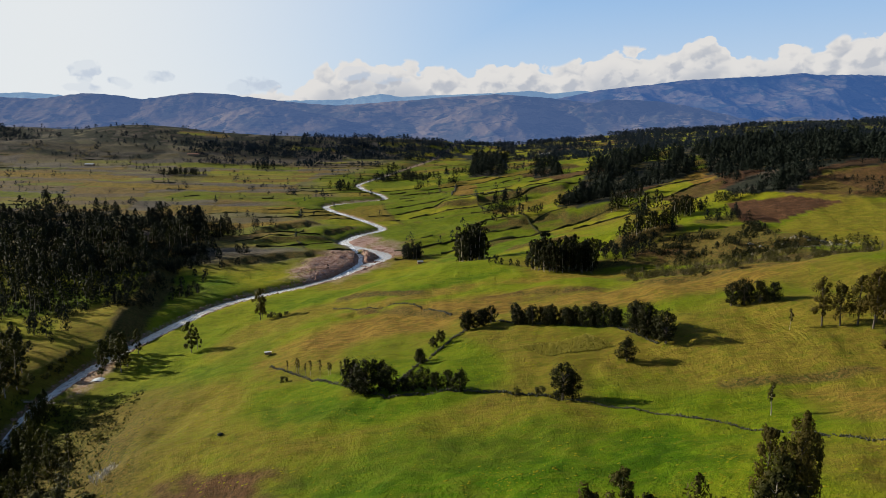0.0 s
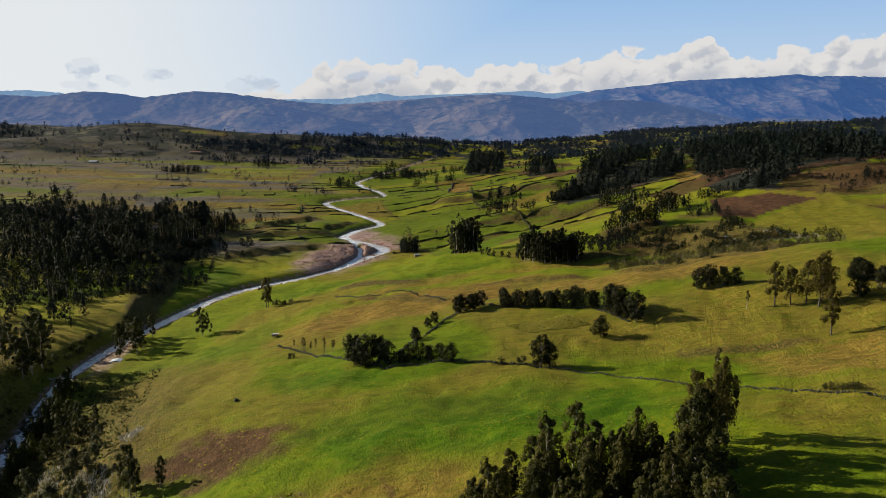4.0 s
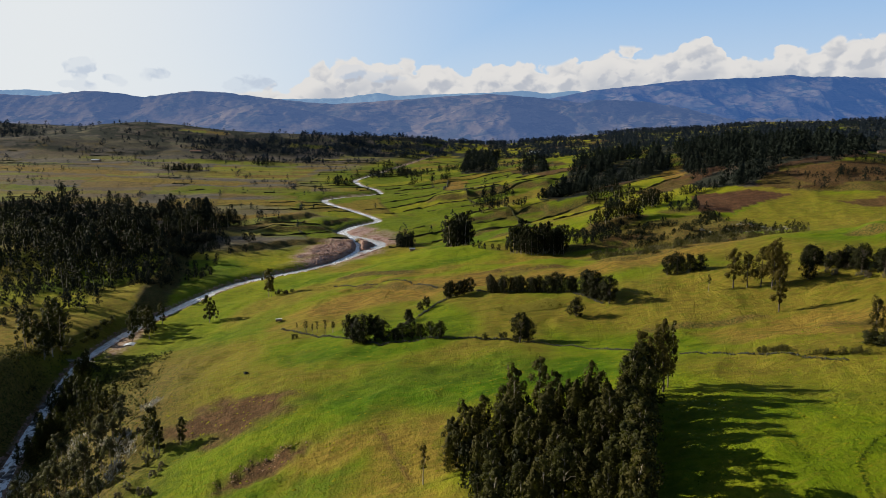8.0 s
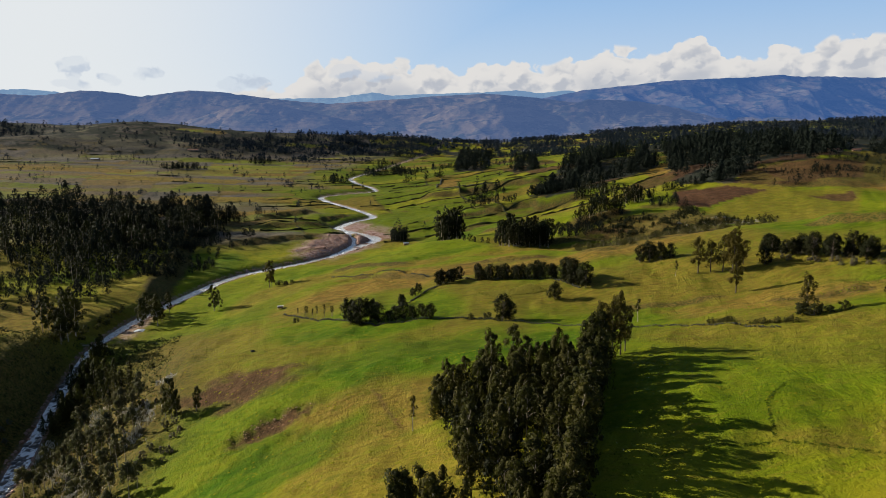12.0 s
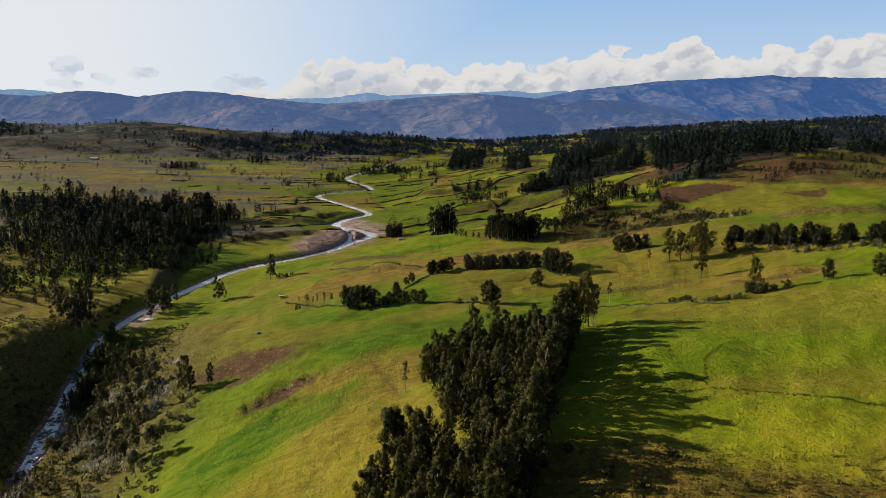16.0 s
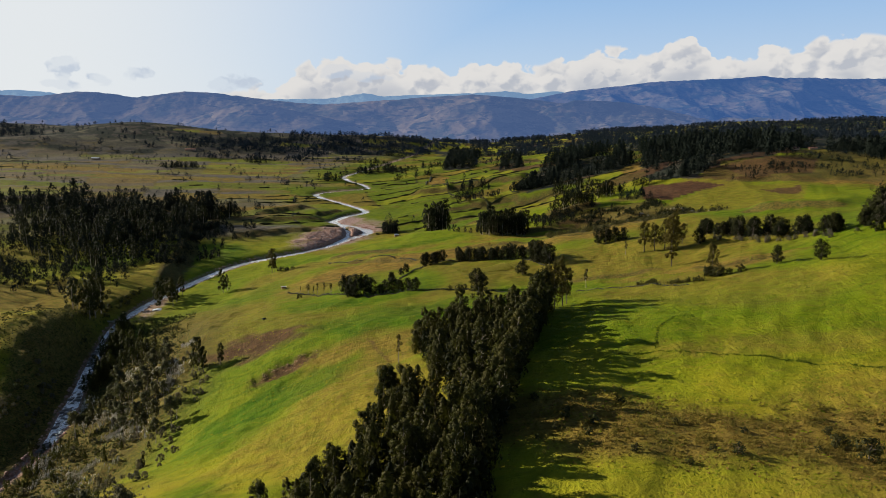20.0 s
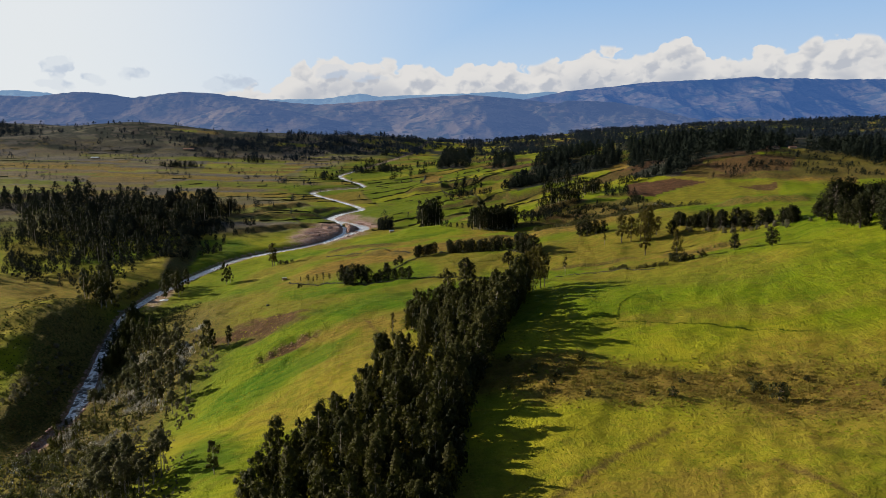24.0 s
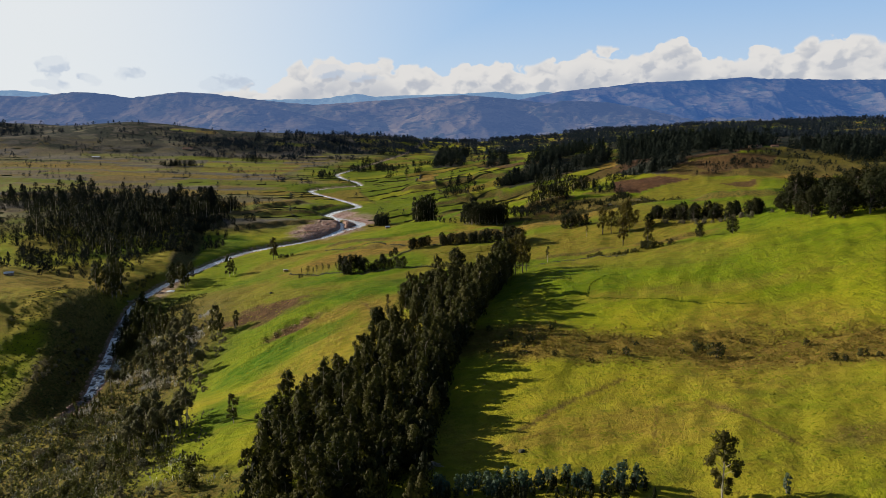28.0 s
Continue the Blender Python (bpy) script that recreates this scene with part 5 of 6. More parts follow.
def hill_wood(x, y):
    a = np.maximum.reduce([plot(x, y, [(-700, 2060), (16, 2223), (60, 2600), (-341, 2560), (-780, 2190)]), 0.4 * blob(x, y, -560, 2250, 330, 130, 4, 0.6), blob(x, y, -170, 2480, 300, 110, 0, 0.6), 0.12 * blob(x, y, -820, 2080, 200, 60, 10, 0.6), 0.12 * blob(x, y, -1300, 2350, 380, 120, 0, 0.6),
                           blob(x, y, -450, 1990, 220, 30, 3, 0.6), blob(x, y, -1750, 2500, 330, 160, 0, 0.5), blob(x, y, 180, 2750, 220, 90, 0, 0.5)])
    return np.clip(a, 0, 1)


def uneven(spots, size, seed):
    """The same trees, growing taller and lower by stretches of the wood."""
    p = np.array(spots)
    p[:, 2] *= np.clip(0.8 + 0.75 * waves(p[:, 0], p[:, 1], size, seed), 0.35, 1.35)
    return p


woods("wood_understory", "dark scrub and young trees under and before the wood", spots_in(lambda x, y: plot(x, y, [(-600, 700), (-400, 590), (-330, 560), (-262, 650), (-300, 760), (-315, 950), (-600, 930)]) * step(-0.4, 0.2, waves(x, y, 55, 111)), 650, (-610, 550, -250, 960), (2, 9), 112), 113, "far", 90, 1.2, 2.4)
woods("terrace_thicket", "dark thicket along the terrace edge before the wood", spots_in(lambda x, y: np.maximum(band(x, y, -285, 620, -318, 760, 16), blob(x, y, -330, 800, 45, 70, 0, 0.4)) * step(-0.3, 0.2, waves(x, y, 30, 133)), 330, (-400, 580, -250, 900), (3, 11), 134), 135, "far", 120, 1.1, 2.2)
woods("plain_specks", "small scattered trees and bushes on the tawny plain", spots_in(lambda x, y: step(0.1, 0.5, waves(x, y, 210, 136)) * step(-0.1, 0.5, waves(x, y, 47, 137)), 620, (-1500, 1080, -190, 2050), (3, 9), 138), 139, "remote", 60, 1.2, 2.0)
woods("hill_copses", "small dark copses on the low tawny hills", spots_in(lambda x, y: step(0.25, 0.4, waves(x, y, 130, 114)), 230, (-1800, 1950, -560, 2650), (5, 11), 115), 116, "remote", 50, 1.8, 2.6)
woods("wood_across_the_stream", "dark dense eucalyptus wood across the stream", uneven(spots_in(left_wood, 560, (-760, 680, -280, 1160), (11, 29), 39), 85, 117), 40, "far", 230, 0.75, 1.5)
woods("open_wood", "open dark trees on the far bank", spots_in(lambda x, y: plot(x, y, [(-520, 760), (-340, 760), (-290, 640), (-300, 500), (-420, 520), (-540, 660)]), 85, (-550, 490, -280, 770), (6, 16), 70), 71, "far", 230, 0.7, 1.3)
woods("wood_on_the_rise", "dark green wood of many trees on the rise", spots_in(lambda x, y: right_wood(x, y) * step(-0.25, 0.05, waves(x, y, 95, 85) + 0.4 * step(430, 480, x)), 1250, (0, 700, 820, 2330), (10, 28), 41), 42, "far", 200, 0.85, 1.7)
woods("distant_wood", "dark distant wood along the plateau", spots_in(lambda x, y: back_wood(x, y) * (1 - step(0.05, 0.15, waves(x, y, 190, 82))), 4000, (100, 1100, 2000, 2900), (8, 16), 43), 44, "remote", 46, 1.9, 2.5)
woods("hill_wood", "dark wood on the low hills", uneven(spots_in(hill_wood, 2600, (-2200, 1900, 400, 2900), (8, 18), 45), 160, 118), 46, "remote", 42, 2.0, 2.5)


HILLSIDE = lambda x, y: plot(x, y, BROWN_SLOPE) * step(-0.1, 0.4, waves(x, y, 60, 102))


def hedgerow(x, y):
    """Trees stand along the edges of the fields."""
    fx, fy = x * 0.98 + y * 0.2, -x * 0.2 + y * 0.98
    wx, wy = fx + 10 * waves(x, y, 170, 41), fy + 10 * waves(x, y, 150, 42)
    ex, ey = np.abs((wx / 140 + 0.5) % 1 - 0.5) * 140, np.abs((wy / 46 + 0.5) % 1 - 0.5) * 46
    near = (np.minimum(ex, ey) < 3.0) * step(-0.1, 0.7, waves(x, y, 210, 47)) * (np.abs(river_d(x, y)) > 14)
    return near.astype(float)


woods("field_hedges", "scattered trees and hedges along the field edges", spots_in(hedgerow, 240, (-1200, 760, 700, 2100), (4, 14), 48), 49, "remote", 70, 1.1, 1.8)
def hedge_lines():
    """Continuous low hedges and banks along the edges of the fields."""
    vs, fs, n = [], [], 0
    along = np.arange(-1600, 1000, 7.0)
    for k in range(-14, 9, 2):
        vs.append((np.full(along.shape, 140.0 * k), along + 1450))
    across = np.arange(-1500, 1100, 7.0)
    for k in range(17, 48):
        vs.append((across, np.full(across.shape, 46.0 * k)))
    out_v, out_f = [], []
    rnd = np.random.RandomState(77)
    for tx, ty in vs:
        x, y = 0.98 * tx - 0.2 * ty, 0.2 * tx + 0.98 * ty
        for _ in range(4):
            fx, fy = tx - 10 * waves(x, y, 170, 41), ty - 10 * waves(x, y, 150, 42)
            x, y = 0.98 * fx - 0.2 * fy, 0.2 * fx + 0.98 * fy
        keep = (y > 830) & (y < 2250) & (np.abs(river_d(x, y)) > 14) & (waves(x, y, 260, 47) + 0.5 * waves(x, y, 60, 48) > 0.12) & (x < 330) & ((x > -300) | (waves(x, y, 180, 49) > 0.35)) & (left_wood(x, y) < 0.2)
        d = np.stack([np.gradient(x), np.gradient(y)], -1)
        d /= np.linalg.norm(d, axis=1)[:, None]
        side = np.stack([-d[:, 1], d[:, 0]], -1)
        wide = (0.8 + 1.0 * rnd.rand(len(x)))[:, None]
        high = 0.7 + 1.9 * rnd.rand(len(x)) ** 2
        l, r = np.stack([x, y], -1) + side * wide, np.stack([x, y], -1) - side * wide
        ring = np.stack([np.column_stack([l, land(l[:, 0], l[:, 1]) - 0.3]), np.column_stack([x, y, land(x, y) + high]), np.column_stack([r, land(r[:, 0], r[:, 1]) - 0.3])], 1)
        i = np.nonzero(keep[:-1] & keep[1:])[0]
        for a in (0, 1):
            out_f.append(n + np.stack([3 * i + a, 3 * (i + 1) + a, 3 * (i + 1) + a + 1, 3 * i + a + 1], -1))
        out_v.append(ring.reshape(-1, 3))
        n += 3 * len(x)
    tagged(new("field_banks", mesh_of("field_banks", np.concatenate(out_v), np.concatenate(out_f), M["shrub"])), "dark low hedges and banks between the valley fields", "hedge", kind="stuff")


hedge_lines()
# clumps on the valley floor
floor_clumps = lambda x, y: np.maximum.reduce([blob(x, y, -50, 1480, 14, 22, 0, 0.4), blob(x, y, -2, 1490, 20, 20, 0, 0.4), blob(x, y, -144, 1690, 26, 26, 0, 0.4), blob(x, y, -615, 1715, 45, 14, 5, 0.4), blob(x, y, -97, 2177, 30, 25, 0, 0.4),
                                               blob(x, y, -120, 1650, 50, 20, 0, 0.4), blob(x, y, 60, 1700, 60, 25, 0, 0.4), blob(x, y, -210, 1480, 20, 30, 0, 0.5), blob(x, y, -470, 1880, 30, 14, 0, 0.5), blob(x, y, 90, 1130, 26, 16, 0, 0.4)])
woods("valley_clumps", "clumps of dark trees on the valley floor", spots_in(floor_clumps, 190, (-720, 1100, 200, 2220), (9, 20), 52), 53, "far", 120, 0.9, 1.8)
woods("slope_thicket", "dense thicket of mixed shrubs on the steep slope", spots_in(lambda x, y: plot(x, y, [(-250, 130), (-130, 85), (-100, 25), (-86, -6), (-72, -38), (-48, -72), (-16, -104), (-90, -130), (-260, 10)]), 1000, (-270, -130, -10, 135), (1.2, 4.2), 54), 55, "shrub", 90, 1.1, 2.4)
woods("gorge_thicket", "dense thicket on the shaded gorge wall", spots_in(lambda x, y: ((river_d(x, y) > -40) & (np.abs(river_d(x, y)) > 9) & (river_d(x, y) < 62) & (y < 430)).astype(float), 700, (-340, 100, -130, 430), (1.2, 4.0), 56), 57, "shrub", 80, 1.1, 2.4)
woods("waterside_wood", "close trees along the waterside", spots_in(lambda x, y: ((river_d(x, y) > 4.5) & (river_d(x, y) < 18) & (y > 285) & (y < 430)).astype(float), 75, (-280, 285, -170, 430), (6, 15), 68), 69, "euc", 330, 0.6)
woods("bank_wood", "close-set eucalyptus on the steep stream bank", spots_in(lambda x, y: plot(x, y, [(-208, 210), (-198, 300), (-165, 318), (-126, 214), (-112, 160), (-124, 122), (-158, 122), (-196, 180)]), 14, (-215, 115, -105, 325), (3, 8), 58), 59, "euc", 300, 0.8)
# darker leaf colour fills the belt's low gaps in place of deep shade
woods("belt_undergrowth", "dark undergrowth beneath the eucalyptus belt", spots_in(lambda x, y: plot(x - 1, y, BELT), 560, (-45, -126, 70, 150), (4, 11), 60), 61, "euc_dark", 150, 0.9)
woods("slope_trees", "eucalyptus saplings on the brushy slope", spots_in(lambda x, y: plot(x, y, [(-112, 20), (-86, 18), (-76, -16), (-70, -45), (-100, -50)]), 26, (-115, -60, -50, 35), (3, 8), 62), 63, "euc", 380, 0.62)
woods("broken_slope_scrub", "pale and dark scrub over the broken slope", spots_in(lambda x, y: plot(x, y, [(118, 480), (170, 440), (250, 430), (285, 480), (210, 560), (130, 570)]), 330, (110, 425, 290, 575), (1.5, 5), 64), 65, "shrub", 90, 1.0, 2.2)
woods("pale_scrub", "pale grey scrub over the broken slope", spots_in(lambda x, y: plot(x, y, [(118, 480), (170, 440), (250, 430), (285, 480), (210, 560), (130, 570)]) + plot(x, y, [(205, 310), (228, 210), (236, 212), (214, 315)]), 190, (110, 200, 290, 575), (1.5, 4), 66), 67, "silver", 90, 1.0, 2.2)
mid_clumps = lambda x, y: np.maximum.reduce([plot(x, y, [(140, 924), (182, 960), (194, 1040), (163, 1040)]), blob(x, y, 80, 1080, 28, 16, 0, 0.4), blob(x, y, 252, 672, 17, 11, -30, 0.3), blob(x, y, 232, 735, 10, 14, 0, 0.4), blob(x, y, 257, 748, 9, 10, 0, 0.4), blob(x, y, 210, 806, 8, 22, 0, 0.4),
                                             blob(x, y, 195, 660, 9, 8, 0, 0.4), blob(x, y, 310, 779, 26, 9, 10, 0.4), 0.7 * band(x, y, 149, 640, 180, 645, 4), band(x, y, 381, 703, 413, 677, 3), blob(x, y, 451, 742, 9, 8, 0, 0.3), blob(x, y, -290, 826, 22, 9, 0, 0.4), blob(x, y, -260, 1003, 18, 6, 0, 0.4), blob(x, y, -298, 758, 10, 10, 0, 0.4)])
woods("middle_clumps", "dark clumps of trees between the valley fields", spots_in(mid_clumps, 300, (-320, 630, 470, 1100), (4, 13), 86), 87, "far", 170, 0.8, 1.7)
woods("plain_clumps", "dark clumps of trees on the far plain", spots_in(lambda x, y: np.maximum.reduce([plot(x, y, [(-661, 1697), (-576, 1713), (-590, 1770), (-680, 1760)]), 0.6 * plot(x, y, [(-175, 1922), (-136, 1980), (-11, 1584), (-67, 1553), (-139, 1781)])]), 110, (-710, 1540, 0, 2000), (8, 17), 88), 89, "far", 90, 1.1, 1.9)
woods("broken_slope_bushes", "dark bushes and brambles over the broken slope", spots_in(lambda x, y: plot(x, y, [(155, 611), (183, 637), (207, 642), (260, 649), (272, 636), (252, 554), (240, 500), (170, 560)]) * step(-0.1, 0.3, waves(x, y, 38, 90)), 420, (150, 495, 280, 655), (1.5, 5), 91), 92, "euc_dark", 80, 1.5, 2.2)
woods("pasture_bank_scrub", "low green and brown scrub along the pasture bank", spots_in(lambda x, y: band(x, y, 30, 20, 158, -36, 17) * step(-0.5, 0.3, waves(x, y, 15, 93)), 1100, (10, -70, 180, 50), (0.5, 1.6), 94), 95, "scrub", 34, 2.4, 2.8)
woods("valley_floor_scrub", "low scrub closing over the stream", spots_in(lambda x, y: plot(x, y, [(-226, 214), (-205, 222), (-190, 200), (-200, 150), (-240, 130), (-215, 180)]), 160, (-245, 125, -185, 225), (2, 6), 96), 97, "shrub", 110, 1.2)
woods("belt_inner_trees", "close eucalyptus inside the dense belt", spots_in(lambda x, y: plot(x - 2, y, BELT), 150, (-45, -128, 65, 150), (9, 16), 103), 104, "euc", 700, 0.45, 1.0)
# leaves coloured darker so the belt's off-sun edge stays solid shade
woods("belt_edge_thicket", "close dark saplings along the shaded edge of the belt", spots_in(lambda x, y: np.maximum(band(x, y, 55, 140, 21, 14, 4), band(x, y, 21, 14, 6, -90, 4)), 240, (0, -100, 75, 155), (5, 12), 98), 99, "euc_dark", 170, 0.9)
WALL_BUSHES = [(97, 202), (114, 190), (125, 168), (138, 155)]
woods("knoll_bushes", "dark round bushes among pale rocks on the knoll", spots_in(lambda x, y: blob(x, y, 258, 535, 34, 18, -20, 0.4), 75, (210, 500, 310, 575), (2.0, 5.5), 141), 142, "euc_dark", 170, 1.0, 2.4)
woods("wall_bushes", "low dark bushes along the pasture wall", spots_in(lambda x, y: np.maximum.reduce([band(x, y, *a, *b, 1.3) for a, b in zip(WALL_BUSHES, WALL_BUSHES[1:])]) * step(-0.2, 0.4, waves(x, y, 19, 143)), 150, (60, 120, 200, 220), (0.8, 2.6), 144), 145, "shrub", 90, 1.1, 2.2)
woods("hillside_bushes", "dark bushes on the brown hillside", spots_in(HILLSIDE, 420, (380, 560, 820, 1010), (2, 8), 100), 101, "far", 110, 1.1, 2.2)
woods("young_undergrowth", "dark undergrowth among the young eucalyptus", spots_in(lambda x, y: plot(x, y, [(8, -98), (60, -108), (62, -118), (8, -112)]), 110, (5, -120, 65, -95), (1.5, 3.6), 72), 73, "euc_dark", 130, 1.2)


# ---- walls, buildings, bridge and small things ----
def stones(line, rnd, high, wide, size):
    """Rough stones heaped along a line that follows the ground."""
    vs, n = [], 0
    corner = np.array([(-1, -1, -1), (1, -1, -1), (1, 1, -1), (-1, 1, -1), (-1, -1, 1), (1, -1, 1), (1, 1, 1), (-1, 1, 1)], float) * 0.5
    quad = np.array([(0, 3, 2, 1), (4, 5, 6, 7), (0, 1, 5, 4), (1, 2, 6, 5), (2, 3, 7, 6), (3, 0, 4, 7)])
    pts = []
    for (ax, ay), (bx, by) in zip(line, line[1:]):
        l = math.hypot(bx - ax, by - ay)
        for i in range(max(1, int(l / (size * 0.42)))):
            t = rnd.rand()
            pts.append((ax + (bx - ax) * t + rnd.normal() * wide * 0.4, ay + (by - ay) * t + rnd.normal() * wide * 0.4))
    pts = np.array(pts)
    z = land(pts[:, 0], pts[:, 1])
    for (x, y), g in zip(pts, z):
        s = size * rnd.uniform(0.6, 1.3)
        a = rnd.uniform(0, 6.28)
        c = corner * (s, s * rnd.uniform(0.6, 1), s * rnd.uniform(0.5, 0.9)) * rnd.uniform(0.75, 1.25, (8, 3))
        c = np.stack([c[:, 0] * math.cos(a) - c[:, 1] * math.sin(a), c[:, 0] * math.sin(a) + c[:, 1] * math.cos(a), c[:, 2]], -1)
        vs.append(c + (x, y, g + rnd.rand() ** 1.3 * high))
    n = len(vs)
    return np.concatenate(vs), (quad[None] + 8 * np.arange(n)[:, None, None]).reshape(-1, 4)


def stone_wall(line, label, seed, high=1.1, wide=0.7, size=0.6):
    rnd = np.random.RandomState(seed)
    tagged(new("field_wall", mesh_of("field_wall", *stones(line, rnd, high, wide, size), M["stone"])), label, "wall", "field walls")


stone_wall([(-112, 414), (-96, 392), (-57, 333), (-34, 305), (1, 294), (38, 273)], "low dark stone wall along the pasture edge", 81, 1.0, 0.9, 0.55)
stone_wall([(38, 273), (68, 246), (83, 225), (96, 203), (110, 188), (131, 154)], "low stone wall overgrown with grass across the slope", 82, 0.5, 1.0, 0.4)
stone_wall([(-34, 313), (-17, 360), (2, 404), (17, 421)], "dark stone wall climbing beside the walled field", 83, 1.2, 0.9, 0.55)
stone_wall([(17, 421), (34, 404), (79, 361), (90, 329)], "stone wall under the hedge trees", 84, 0.9, 0.9, 0.55)
stone_wall([(-97, 568), (-66, 532), (-36, 512), (-4, 461)], "tumbled stone wall over the tawny knoll", 85, 0.6, 1.2, 0.6)
stone_wall([(18, 1210), (40, 1206), (103, 1170)], "wall below the terraced field", 88, 1.5, 1.5, 1.6)
stone_wall([(6, 1230), (18, 1472)], "wall beside the terraced field", 89, 2.0, 1.5, 1.8)


def box_mesh(name, size, mat, bevel=0.03):
    bm = bmesh.new()
    bmesh.ops.create_cube(bm, size=1.0)
    bmesh.ops.scale(bm, vec=size, verts=bm.verts)
    bmesh.ops.bevel(bm, geom=list(bm.edges), offset=bevel, segments=1, affect="EDGES")
    me = bpy.data.meshes.new(name)
    bm.to_mesh(me)
    bm.free()
    me.materials.append(mat)
    return me


def piece(name, size, at, mat, parent, label="", turn=(0, 0, 0), bevel=0.03):
    ob = part(name, box_mesh(name, size, mat, bevel), parent, label)
    ob.matrix_basis = pose(*at, *turn)
    return ob


def house(name, label, x, y, turn, long, deep, high, wall, roof, windows=2, sink=0.3):
    """A small farm building: four walls, a pitched roof of two slopes, a door and windows."""
    top = new(name)
    top.matrix_basis = pose(x, y, float(land(x, y)) - sink, 0, 0, turn)
    tagged(top, label, "house")
    t = 0.35
    piece("wall", (long, t, high), (0, -deep / 2, high / 2), M[wall], top)
    piece("wall", (long, t, high), (0, deep / 2, high / 2), M[wall], top)
    piece("wall", (t, deep - t, high), (-long / 2 + t / 2, 0, high / 2), M[wall], top)
    piece("wall", (t, deep - t, high), (long / 2 - t / 2, 0, high / 2), M[wall], top)
    slope = 24
    run = (deep / 2 + 0.6) / math.cos(radians(slope))
    rise = (deep / 2 + 0.6) * math.tan(radians(slope)) / 2
    piece("roof", (long + 1.0, run, 0.16), (0, -(deep / 2 + 0.6) / 2, high + rise - 0.15), M[roof], top, turn=(slope, 0, 0))
    piece("roof", (long + 1.0, run, 0.16), (0, (deep / 2 + 0.6) / 2, high + rise - 0.15), M[roof], top, turn=(-slope, 0, 0))
    piece("door", (1.0, 0.1, 2.0), (-long * 0.1, -deep / 2 - t / 2 - 0.03, 1.0 + sink), M["door"], top)
    for i in range(windows):
        wx = -long * 0.36 + i * long * 0.72 / max(1, windows - 1)
        win = piece("window", (0.9, 0.08, 0.9), (wx, -deep / 2 - t / 2 - 0.02, 1.5 + sink), M["plank"], top)
        piece("pane", (0.7, 0.04, 0.7), (0, -0.04, 0), M["glass"], win)
    return top


def shed():
    top = new("shed")
    top.matrix_basis = pose(-122, 451, float(land(-122, 451)) - 0.1, 0, 0, 14)
    tagged(top, "small open shed with a pale tin roof", "shed")
    for x in (-2.0, 2.0):
        for y in (-1.4, 1.4):
            piece("post", (0.16, 0.16, 2.5), (x, y, 1.25), M["plank"], top, bevel=0.02)
    piece("back_wall", (4.2, 0.1, 2.0), (0, 1.45, 1.15), M["adobe"], top)
    piece("side_wall", (0.1, 2.8, 2.0), (-2.05, 0, 1.15), M["adobe"], top)
    piece("roof", (5.0, 3.8, 0.08), (0, 0, 2.6), M["tin"], top, "pale tin roof", (-9, 0, 0), 0.02)


def footbridge():
    top = new("footbridge")
    z = float(river_z(433)) + 1.6
    top.matrix_basis = pose(-265, 436, z, 0, 0, -6)
    tagged(top, "weathered timber footbridge over the stream", "bridge")
    for y in (-0.7, 0.7):
        piece("beam", (24, 0.35, 0.4), (0, y, -0.25), M["plank"], top)
        piece("rail", (22, 0.12, 0.12), (0, y, 1.0), M["plank"], top, bevel=0.02)
        for i in range(7):
            piece("post", (0.14, 0.14, 1.1), (-10.5 + 3.5 * i, y, 0.45), M["plank"], top, bevel=0.02)
    deck = box_mesh("plank", (0.42, 1.9, 0.08), M["plank"], 0.015)
    for i in range(50):
        ob = part("plank", deck, top)
        ob.matrix_basis = pose(-11.5 + 0.47 * i, 0, 0, 0, 0, (i * 37 % 5 - 2) * 0.6)


def sheet():
    rnd = np.random.RandomState(5)
    n = 13
    u, v = np.meshgrid(np.linspace(-4, 4, n), np.linspace(-3, 3, n), indexing="ij")
    x, y = -244 + u + rnd.normal(size=u.shape) * 0.1, 474 + v + rnd.normal(size=u.shape) * 0.1
    z = land(x, y) + 0.35 + 0.25 * np.cos(u * 0.8) + 0.12 * rnd.rand(n, n)
    verts = np.concatenate([np.stack([x, y, z], -1).reshape(-1, 3), np.stack([x, y, z - 0.05], -1).reshape(-1, 3)])
    f = grid_faces(n, n)
    tagged(new("tarpaulin", mesh_of("tarpaulin", verts, np.concatenate([f[:, ::-1], f + n * n]), M["sheet"])), "grey plastic sheet spread on the grass by the stream", "sheet")


def log_pile():
    top = new("log_pile")
    top.matrix_basis = pose(12, -86, float(land(12, -86)), 0, 0, 25)
    tagged(top, "heap of grey cut branches in the grove's shade", "log pile")
    rnd = np.random.RandomState(9)
    for i in range(26):
        l = rnd.uniform(2.0, 4.5)
        a = math.radians(rnd.normal() * 22)
        c = np.array([rnd.uniform(-2, 2), rnd.uniform(-1.2, 1.2), 0.15 + rnd.rand() * 0.8])
        d = np.array([math.sin(a), math.cos(a), rnd.normal() * 0.08]) * l / 2
        part("log", mesh_of("log", *tube([c - d, c + rnd.normal(size=3) * 0.05, c + d], [0.11, 0.1, 0.06], 6), M["bark"], True), top)


